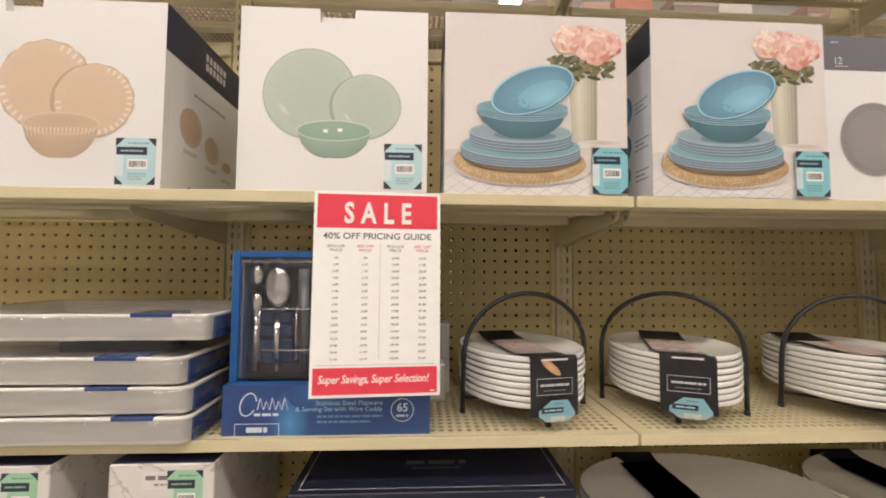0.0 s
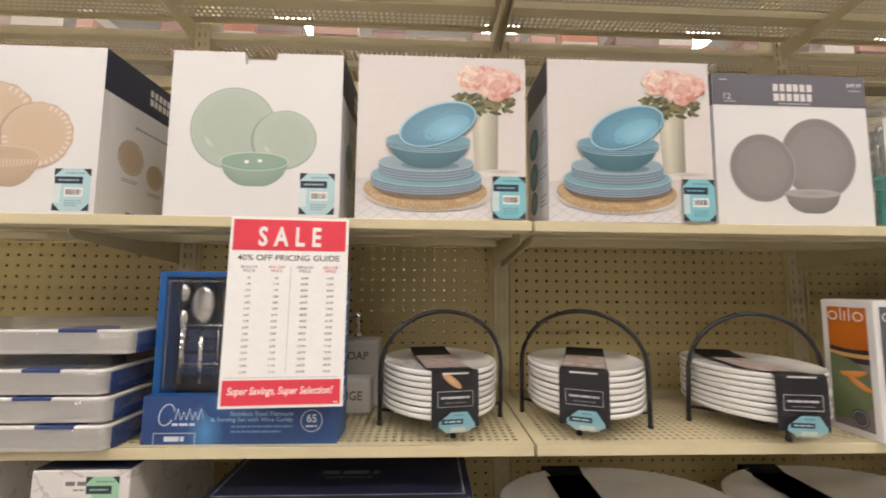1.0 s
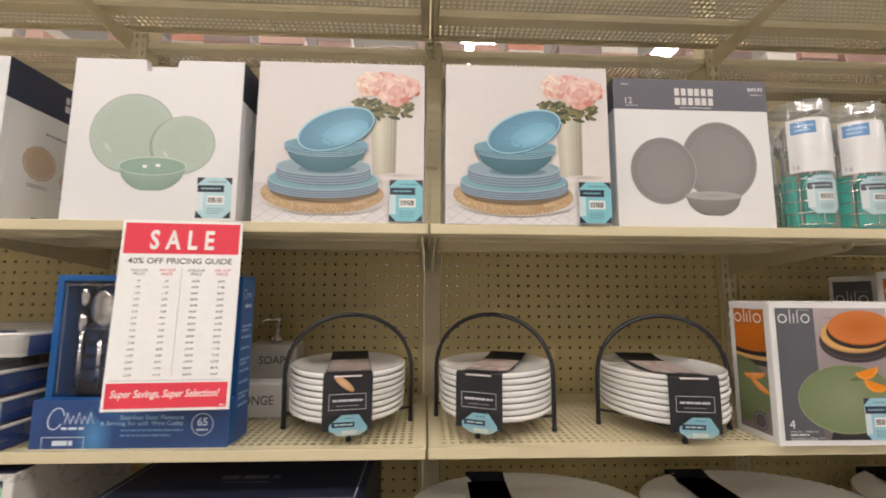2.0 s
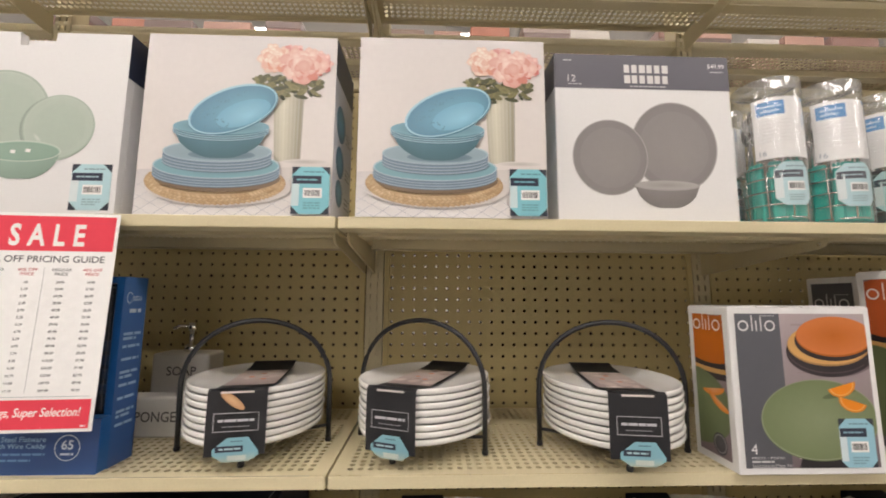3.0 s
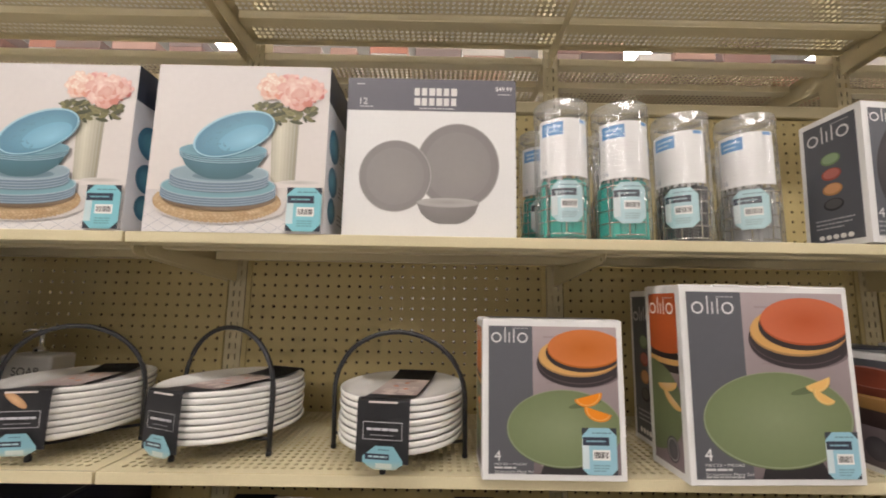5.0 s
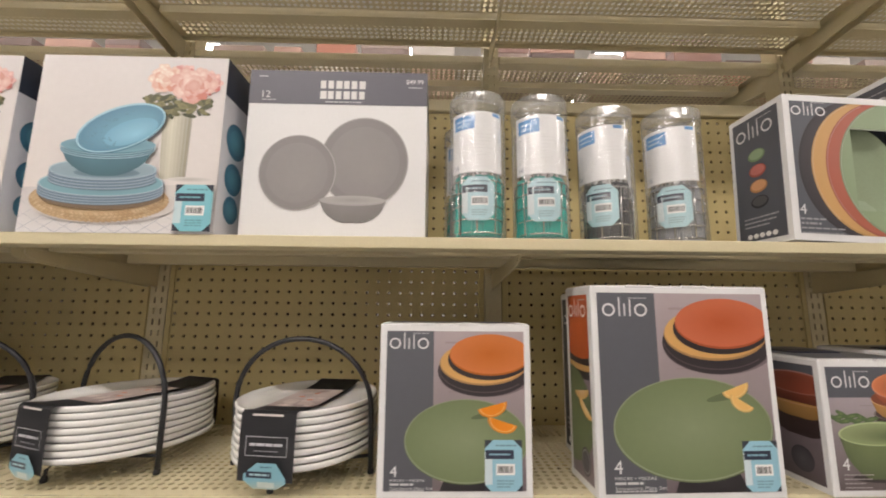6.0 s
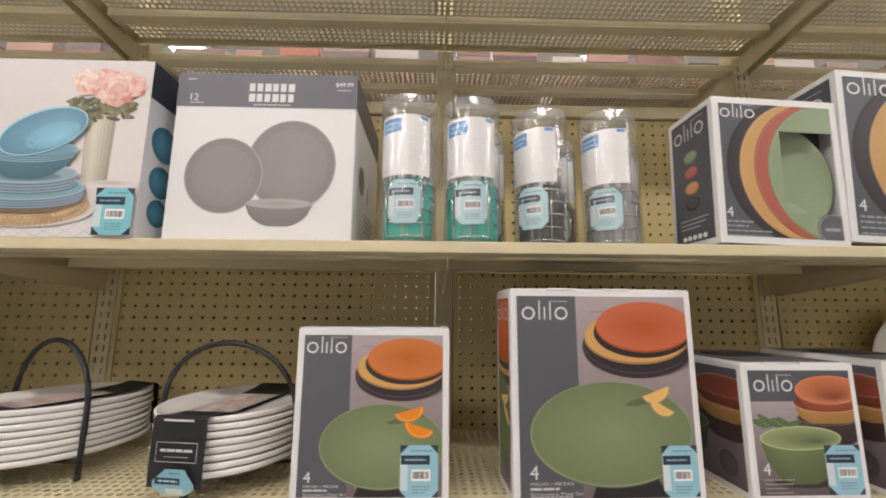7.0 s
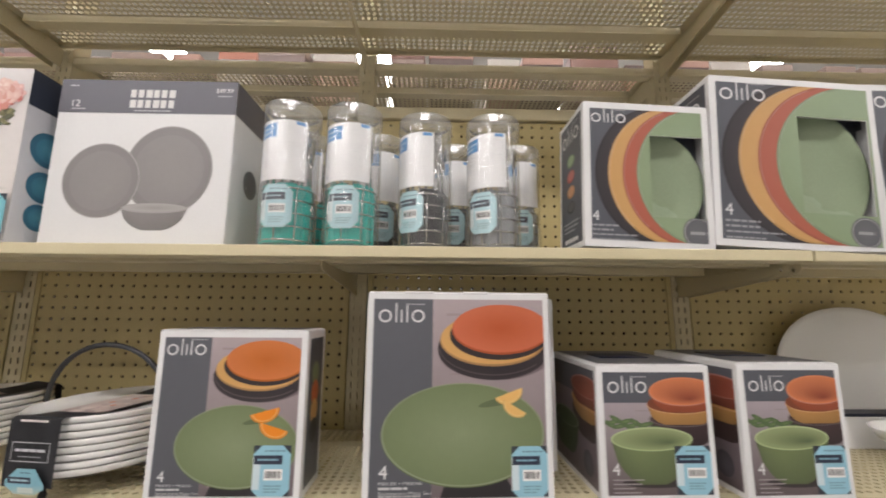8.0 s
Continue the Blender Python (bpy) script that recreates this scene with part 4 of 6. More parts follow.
# ---- cartons of bowls ----
def bowl_front(s, w, h):
    b = 0.009
    keep = s.box
    s.rect(-w / 2 + b, b, w / 2 - b, h - b, srgb(96, 82, 82), srgb(184, 170, 176))
    s.box = (-w / 2 + b, b, w / 2 - b, h - b)

    def U(f):
        return (f - 0.5) * w
    rnd = random.Random(6)
    for _ in range(16):
        a, q = rnd.uniform(-0.5, 0.4) * w, rnd.uniform(0.05, 0.7) * h
        s.rect(a, q, a + rnd.uniform(0.06, 0.25) * w, q + 0.008 * h, mix(srgb(104, 90, 90), srgb(160, 146, 150), q / (0.8 * h)))
    s.rect(-w / 2 + b, 0.72 * h, w / 2 - b, h - b, srgb(84, 86, 94))
    bowl(s, U(0.735), 0.60 * h, 0.300 * w, 0.060 * h, 0.20 * h, srgb(78, 54, 56), full=3.6, shade=0.4)
    bowl(s, U(0.735), 0.705 * h, 0.310 * w, 0.070 * h, 0.150 * h, srgb(204, 146, 62), full=3.8, shade=0.55)
    s.ellipse(U(0.735), 0.712 * h, 0.306 * w, 0.072 * h, srgb(130, 62, 26), srgb(110, 50, 22))
    bowl(s, U(0.750), 0.800 * h, 0.300 * w, 0.105 * h, 0.150 * h, srgb(184, 84, 38), full=3.0, shade=0.6)
    s.ellipse(U(0.750), 0.808 * h, 0.298 * w, 0.106 * h, srgb(216, 128, 76), srgb(200, 100, 48))
    s.ellipse(U(0.752), 0.805 * h, 0.286 * w, 0.098 * h, srgb(210, 116, 58), srgb(134, 54, 26), off=(0.2, -0.6))
    for k in range(14):
        a = U(0.10 + 0.028 * k)
        s.ellipse(a, (0.56 - 0.004 * k) * h + 0.004 * (k % 3), 0.012, 0.0035, srgb(74, 98, 52), srgb(110, 132, 76), -30 + 40 * (k % 2), 8)
    s.ellipse(U(0.48), 0.14 * h, 0.30 * w, 0.04 * h, srgb(56, 46, 46), srgb(46, 38, 38))
    bowl(s, U(0.45), 0.450 * h, 0.352 * w, 0.086 * h, 0.325 * h, srgb(126, 142, 86), full=2.3, shade=0.45)
    s.ellipse(U(0.45), 0.452 * h, 0.354 * w, 0.088 * h, srgb(176, 190, 132), srgb(156, 172, 112))
    s.ellipse(U(0.45), 0.450 * h, 0.338 * w, 0.078 * h, srgb(146, 160, 104), srgb(86, 100, 58), off=(0.45, -0.3))
    wordmark(s, U(0.09), 0.795 * h, 0.130 * w, srgb(226, 224, 224))
    s.words("4", U(0.10), 0.235 * h, 0.085 * h, srgb(228, 226, 226))
    s.bars(U(0.10), U(0.36), 0.155 * h, 0.008 * h, srgb(168, 160, 160), 4, 0.030 * h, 3, 0.2)
    sticker(s, U(0.64), 0.05 * h, 0.0555, 0.0660, srgb(142, 196, 214), True, 17)
    s.box = keep


def bowl_carton(x, y, z, rz, w, d, h, label):
    t = thing("bowl_set_box", pose(x, y, z, 0, 0, rz), label, "box", "bowl boxes on the lower shelf")
    carton_body(w, d, h, "body", t)
    s = front_of(w, h)
    bowl_front(s, w, h)
    s.link("front_print", t, "printed photograph of green and rust bowls")
    r = side_of(w, d, h, False)
    r.rect(-d / 2 + 0.009, 0.009, d / 2 - 0.009, h - 0.009, srgb(92, 78, 82), srgb(150, 134, 140))
    keep, r.box = r.box, (-d / 2 + 0.009, 0.009, d / 2 - 0.009, h - 0.009)
    r.rect(-d / 2, 0.72 * h, d / 2, h, srgb(84, 86, 94))
    bowl(r, 0.30 * d, 0.60 * h, 0.30 * d, 0.06 * h, 0.22 * h, srgb(74, 52, 48))
    bowl(r, 0.30 * d, 0.68 * h, 0.30 * d, 0.06 * h, 0.16 * h, srgb(206, 150, 66))
    bowl(r, 0.30 * d, 0.80 * h, 0.30 * d, 0.09 * h, 0.16 * h, srgb(160, 68, 36), full=3.8, shade=0.42)
    bowl(r, -0.15 * d, 0.46 * h, 0.28 * d, 0.08 * h, 0.30 * h, srgb(84, 104, 62), full=3.4, shade=0.42)
    r.ellipse(0.30 * d, 0.20 * h, 0.09 * d, 0.10 * h, srgb(66, 62, 68), srgb(86, 82, 88))
    r.box = keep
    r.link("side_print", t)
    q = top_of(w, d, h + 0.0018)
    q.rect(-w / 2 + 0.008, 0.010, w / 2 - 0.008, d - 0.004, srgb(82, 83, 90))
    q.bars(-0.04, 0.05, 0.02, 0.004, srgb(180, 178, 180), 1, 0, 2)
    q.link("top_print", t)
    part("handle_flap", block(-0.042, 0.085, h + 0.0022, 0.042, 0.150, h + 0.0038, 0.001), CARD_NAVY, t, "dark carrying flap")
    return t


bowl_carton(1.633, 0.632, LOWER, 1.0, 0.172, 0.215, 0.188, "white-edged carton picturing green and rust bowls")
bowl_carton(1.840, 0.632, LOWER, 2.0, 0.162, 0.215, 0.192, "white-edged carton picturing green and rust bowls")


# ---- windowed plate cartons on the upper shelf ----
def window_carton(m, w, d, h, label):
    t = thing("plate_set_box", m, label, "box", "windowed plate boxes")
    u0, u1, v0, v1 = 0.022 * w, 0.445 * w, 0.21 * h, 0.775 * h
    # hollow front: a card panel with a window cut through it, thin walls behind
    bm = bmesh.new()
    outer = [(-w / 2, 0), (w / 2, 0), (w / 2, h), (-w / 2, h)]
    inner = [(u0, v0), (u1, v0), (u1, v1), (u0, v1)]
    loops = [[bm.verts.new((p, y, q)) for p, q in ring] for y in (0.0, 0.002) for ring in (outer, inner)]
    for k in range(4):
        j = (k + 1) % 4
        bm.faces.new((loops[0][k], loops[0][j], loops[1][j], loops[1][k]))
        bm.faces.new((loops[2][k], loops[3][k], loops[3][j], loops[2][j]))
        bm.faces.new((loops[0][k], loops[2][k], loops[2][j], loops[0][j]))
        bm.faces.new((loops[1][k], loops[1][j], loops[3][j], loops[3][k]))
    bmesh.ops.recalc_face_normals(bm, faces=bm.faces)
    part("front_panel", bm, CARD, t)
    deep = 0.032
    part("body", block(-w / 2, deep, 0, w / 2, d, h, 0.0012), CARD, t)
    for a in ((-w / 2, 0.002, 0, -w / 2 + 0.002, deep, h), (w / 2 - 0.002, 0.002, 0, w / 2, deep, h), (-w / 2 + 0.002, 0.002, 0, w / 2 - 0.002, deep, 0.002), (-w / 2 + 0.002, 0.002, h - 0.002, w / 2 - 0.002, deep, h)):
        part("card_wall", block(*a), CARD, t)
    part("lid_flap", block(-w / 2 + 0.002, 0.0015, h + 0.0003, w / 2 - 0.002, d - 0.003, h + 0.0016, 0.0004), CARD, t)
    part("window_lining", block(-w / 2 + 0.003, deep - 0.003, 0.003, w / 2 - 0.003, deep - 0.0005, h - 0.003), CARD_DARK, t, "dark card behind the window")
    k = min(0.53 * h, 0.468 * w) * 0.98
    dish = lathe([(0, 0.004), (0.62 * k, 0.0045), (0.86 * k, 0.0085), (0.98 * k, 0.0165), (k, 0.0165), (0.99 * k, 0.0145), (0.86 * k, 0.005), (0.6 * k, 0.0), (0, 0.0)], 64)
    part("plate", dish, GREEN_GLAZE, t, "sage green plate behind the window").matrix_basis = Matrix.Translation((0.016 * w, deep - 0.004, 0.45 * h)) @ pose(0, 0, 0, 90, 0, 0)
    b = 0.011
    s = front_of(w, h)
    # the print stops at the window, so it is laid down in four fields round it
    fields = ((-w / 2 + b, b, u0, h - b), (u1, b, w / 2 - b, h - b), (u0, b, u1, v0), (u0, v1, u1, h - b))
    for box in fields:
        s.box = box
        s.lift = 0.0004
        s.rect(-w / 2, 0, w / 2, h, srgb(86, 88, 96))
        for fu, ink in ((0.55, srgb(54, 48, 52)), (0.65, srgb(204, 154, 80)), (0.765, srgb(178, 88, 62)), (0.875, srgb(138, 158, 118))):
            fu += 0.035 if w < 0.25 else 0.005
            s.ellipse((fu - 0.5) * w, 0.50 * h, 0.50 * w, 0.475 * h, tuple(0.8 * q for q in ink), ink, 0, 60, off=(-0.7, 0))
            s.ellipse((fu - 0.492) * w, 0.50 * h, 0.49 * w, 0.465 * h, ink, mix(ink, WHITE, 0.06), 0, 60)
            if sum(ink) > 0.3:
                s.ring((fu - 0.496) * w, 0.50 * h, 0.494 * w, 0.470 * h, 0.0014, mix(ink, WHITE, 0.16), 110, 230, 0, 30)
        wordmark(s, -0.44 * w, 0.855 * h, 0.105 * w, srgb(220, 218, 218))
        s.words("4", -0.44 * w, 0.205 * h, 0.066 * h, srgb(222, 220, 220))
        s.bars(-0.44 * w, -0.24 * w, 0.135 * h, 0.012 * h, srgb(158, 158, 160), 2, 0.030 * h, 3, 0.3)
        s.bars(-0.44 * w, -0.10 * w, 0.075 * h, 0.010 * h, srgb(158, 158, 160), 2, 0.032 * h, 5, 0.3)
        s.ellipse(0.375 * w, 0.115 * h, 0.026, 0.026 * 1.0, srgb(92, 92, 96), srgb(104, 104, 108))
        s.ring(0.375 * w, 0.115 * h, 0.024, 0.024, 0.0016, srgb(160, 160, 160))
        s.bars(0.375 * w - 0.014, 0.375 * w + 0.014, 0.115 * h - 0.003, 0.005, srgb(160, 160, 160), 1, 0, 2)
    s.link("front_print", t, "printed rims of black, mustard, rust and green plates")
    r = side_of(w, d, h, False)
    r.rect(-d / 2 + 0.010, 0.010, d / 2 - 0.010, h - 0.010, srgb(82, 84, 92))
    wordmark(r, -0.36 * d, 0.80 * h, 0.255 * d, srgb(216, 214, 214))
    for k, ink in enumerate((srgb(126, 156, 100), srgb(186, 76, 52), srgb(212, 142, 62), srgb(26, 25, 30))):
        r.ellipse(0.0, (0.66 - 0.115 * k) * h, 0.155 * d, 0.046 * h, tuple(0.7 * c for c in ink), ink)
        r.ellipse(0.0, (0.665 - 0.115 * k) * h, 0.13 * d, 0.036 * h, mix(ink, WHITE, 0.08))
    r.bars(-0.3 * d, 0.3 * d, 0.20 * h, 0.010 * h, srgb(176, 174, 176), 3, 0.03 * h, 4)
    lift = r.next()
    for k in range(5):
        r.ellipse((-0.22 + 0.11 * k) * d, 0.075 * h, 0.045 * d, 0.018 * h, WHITE)
    r.link("side_print", t)
    q = top_of(w, d, h + 0.0018)
    q.rect(-w / 2 + 0.010, 0.010, w / 2 - 0.010, d - 0.010, srgb(82, 84, 92))
    q.link("top_print", t)
    return t


window_carton(pose(1.6495, 0.640, UPPER, 0, 1.8, 1.0), 0.212, 0.118, 0.246, "slate carton with window showing a small green plate")
window_carton(pose(1.897, 0.640, UPPER, 0, 3.0, 0.0), 0.283, 0.135, 0.296, "slate carton with window showing a large green plate")
window_carton(pose(1.377, 0.745, LOWER, 0, 0, 0), 0.283, 0.100, 0.289, "slate plate carton standing behind another box")
window_carton(pose(2.190, 0.650, UPPER, 0, 0, 0), 0.283, 0.150, 0.296, "slate carton with window, at the row's far end")


# ---- flatware in clear tubes ----
def spoon(r_bowl, length, handle, bm=None):
    bm = bm or bmesh.new()
    tube([(0, 0, 0.45 * length), (0, 0.001, 0.7 * length), (0, 0.003, length - 1.6 * r_bowl)], 0.0022, 6, bm)
    lathe([(0, 0.0), (0.5 * r_bowl, -0.0012), (0.85 * r_bowl, -0.0006), (r_bowl, 0.0012), (0.82 * r_bowl, 0.0006), (0.5 * r_bowl, -0.0002), (0, 0.0008)], 20, 0.66, 1.0, bm)
    vs = bm.verts[:][-(2 + 20 * 5):]
    for v in vs:
        v.co = Vector((v.co.x, -0.003 + v.co.z * 2.0 + 0.004, length - r_bowl + v.co.y))
    return bm


def flatware_tube(x, y, z, rz, h, handle, label, seed):
    t = thing("flatware_set_tube", pose(x, y, z, 0, 0, rz), label, "flatware set", "clear tubes of flatware")
    r = 0.0478
    part("tube", lathe([(r, 0.0), (r, h - 0.016)], 40), TUBE, t, "clear plastic tube").visible_shadow = False
    lid = part("lid", lathe([(0, h - 0.005), (r * 0.93, h - 0.005), (r * 0.95, h), (r * 1.005, h), (r * 1.02, h - 0.002), (r * 1.02, h - 0.022), (r * 1.035, h - 0.023)], 48), LID, t, "clear pressed lid")
    lid.visible_shadow = False
    part("base", lathe([(0, 0.001), (r * 0.97, 0.001), (r * 0.99, 0.004)], 32), TUBE, t)
    rings = [(0.012, 0.0405), (0.034, 0.0413), (0.056, 0.0422), (0.078, 0.0430), (0.098, 0.0438)]
    caddy = bmesh.new()
    for zz, rr in rings:
        tube([(rr * math.cos(a * math.tau / 20), rr * math.sin(a * math.tau / 20), zz) for a in range(20)], 0.0015, 6, caddy, True)
    for a in range(8):
        q = a * math.tau / 8
        tube([(rings[0][1] * math.cos(q), rings[0][1] * math.sin(q), 0.010), (rings[-1][1] * math.cos(q), rings[-1][1] * math.sin(q), 0.099)], 0.0014, 6, caddy)
    part("wire_caddy", caddy, STEEL, t, "chrome wire caddy")
    rnd = random.Random(seed)
    for k in range(12):
        q = k * math.tau / 12 + rnd.uniform(-0.12, 0.12)
        rr = 0.0325 + 0.003 * rnd.random()
        place = pose(rr * math.cos(q), rr * math.sin(q), 0.006, rnd.uniform(-2, 2), rnd.uniform(-3, 3), math.degrees(q) + 90 + rnd.uniform(-30, 30))
        hb = block(-0.0105, -0.004, 0.0, 0.0105, 0.004, 0.102, 0.0028, seg=2)
        for v in hb.verts:
            v.co.x *= 1.15 - 3.2 * v.co.z
        g = part("handle", smooth(hb), handle, t)
        g.matrix_basis = place
        if k % 3 == 2:
            bm = bmesh.new()
            tube([(0, 0, 0.095), (0, 0.001, 0.15)], 0.0022, 6, bm)
            block(-0.008, 0.0, 0.150, 0.008, 0.0018, 0.170, 0.001, bm)
            for j in range(4):
                block(-0.008 + 0.0045 * j, 0.0, 0.170, -0.0055 + 0.0045 * j, 0.0015, 0.200, bm=bm)
            part("fork_head", bm, STEEL, t).matrix_basis = place
        else:
            part("spoon_head", spoon(0.021 if k % 2 else 0.017, 0.205 - 0.012 * (k % 2), 0), STEEL, t).matrix_basis = place
    # label card curved round the inside of the front, and a sticker below it
    a0, a1, zt, zb = -1.02, 1.02, h - 0.036, 0.110
    s = Sheet((0, 0, 0), (1, 0, 0), (0, 0, 1), 2 * 0.0470 * a1, h)
    ww = s.w
    s.rect(-ww / 2, zb, ww / 2, zt, srgb(236, 234, 232))
    s.rect(-ww / 2 + 0.006, zt - 0.030, -ww / 2 + 0.045, zt - 0.006, srgb(66, 150, 214))
    s.bars(-ww / 2 + 0.012, -ww / 2 + 0.041, zt - 0.0165, 0.0035, srgb(176, 208, 232), 2, 0.008, 3, 0.12)
    s.rect(ww / 2 - 0.020, zt - 0.007, ww / 2 - 0.004, zt - 0.001, srgb(66, 150, 214))
    s.bars(-ww / 2 + 0.006, ww / 2 - 0.008, zt - 0.040, 0.0008, srgb(222, 220, 219), 7, 0.006, 5, 0.3)
    s.words("16", -ww / 2 + 0.006, zb + 0.010, 0.009, srgb(150, 160, 176))
    sticker(s, -0.026, 0.030, 0.056, 0.072, PALE, False, 19)
    for i, p in enumerate(s.verts):
        q = p.x / 0.0470
        lift = -p.y
        s.verts[i] = Vector(((0.0463 + lift) * math.sin(q), -(0.0463 + lift) * math.cos(q), p.z))
    me_faces, me_verts, me_inks = curved(s)
    s.verts, s.faces, s.inks = me_verts, me_faces, me_inks
    s.link("label_card", t, "white curved label with pale blue sticker")
    return t


def curved(s):
    """Splits wide printed faces into upright strips, so that they follow the tube."""
    verts, faces, inks = [], [], []
    for f in s.faces:
        pts = [(math.atan2(s.verts[i].x, -s.verts[i].y), math.hypot(s.verts[i].x, s.verts[i].y), s.verts[i].z, s.inks[i]) for i in f]
        lo, hi = min(p[0] for p in pts), max(p[0] for p in pts)
        first, last = math.floor(lo / 0.1 + 1e-6), math.ceil(hi / 0.1 - 1e-6)
        n = max(1, last - first)
        for k in range(n):
            a, b = (first + k) * 0.1, (first + k + 1) * 0.1
            cut = pts
            for lim, sign in ((a, 1), (b, -1)):
                if n == 1:
                    break
                out = []
                for i, p in enumerate(cut):
                    q = cut[i - 1]
                    d, e = sign * (q[0] - lim), sign * (p[0] - lim)
                    if (d < -1e-9) != (e < -1e-9):
                        u = d / (d - e)
                        out.append((lim, q[1] + u * (p[1] - q[1]), q[2] + u * (p[2] - q[2]), tuple(q[3][j] + u * (p[3][j] - q[3][j]) for j in range(3))))
                    if e >= -1e-9:
                        out.append(p)
                cut = out
            if len(cut) > 2:
                i = len(verts)
                for p in cut:
                    verts.append(Vector((p[1] * math.sin(p[0]), -p[1] * math.cos(p[0]), p[2])))
                    inks.append(p[3])
                faces.append(tuple(range(i, i + len(cut))))
    return faces, verts, inks


teal_label = "clear tube of steel flatware with teal handles"
flatware_tube(1.051, 0.696, UPPER, -8, 0.250, TEAL, teal_label, 1)
flatware_tube(1.160, 0.698, UPPER, -10, 0.248, TEAL, teal_label, 2)
flatware_tube(1.286, 0.722, UPPER, -38, 0.244, BLACK_PLASTIC, "clear tube of steel flatware with black handles", 3)
flatware_tube(1.411, 0.722, UPPER, -38, 0.244, GREY_PLASTIC, "clear tube of steel flatware with grey handles", 4)
flatware_tube(1.045, 0.815, UPPER, -10, 0.246, TEAL, teal_label, 5)
flatware_tube(1.190, 0.815, UPPER, 10, 0.246, BLACK_PLASTIC, "clear tube of steel flatware with black handles", 6)
flatware_tube(1.345, 0.845, UPPER, -12, 0.240, BLACK_PLASTIC, "clear tube of steel flatware with black handles", 7)
flatware_tube(1.480, 0.845, UPPER, -8, 0.240, GREY_PLASTIC, "clear tube of steel flatware with grey handles", 8)


# ---- oval plates in black wire racks ----
def oval_plate(t, z, n):
    """One oval coupe plate, 0.28 m long."""
    prof = [(0, 0.0035), (0.60, 0.0035), (0.86, 0.0062), (0.962, 0.0118), (0.982, 0.0136), (0.996, 0.0130), (1.0, 0.0112), (0.998, 0.0082), (0.988, 0.0058), (0.94, 0.0030), (0.66, 0.0), (0, 0.0)]
    bm = lathe(prof, n, 0.109, 0.135)
    p = part("plate", bm, CERAMIC, t)
    p.matrix_basis = pose(0, 0, z)
    return p


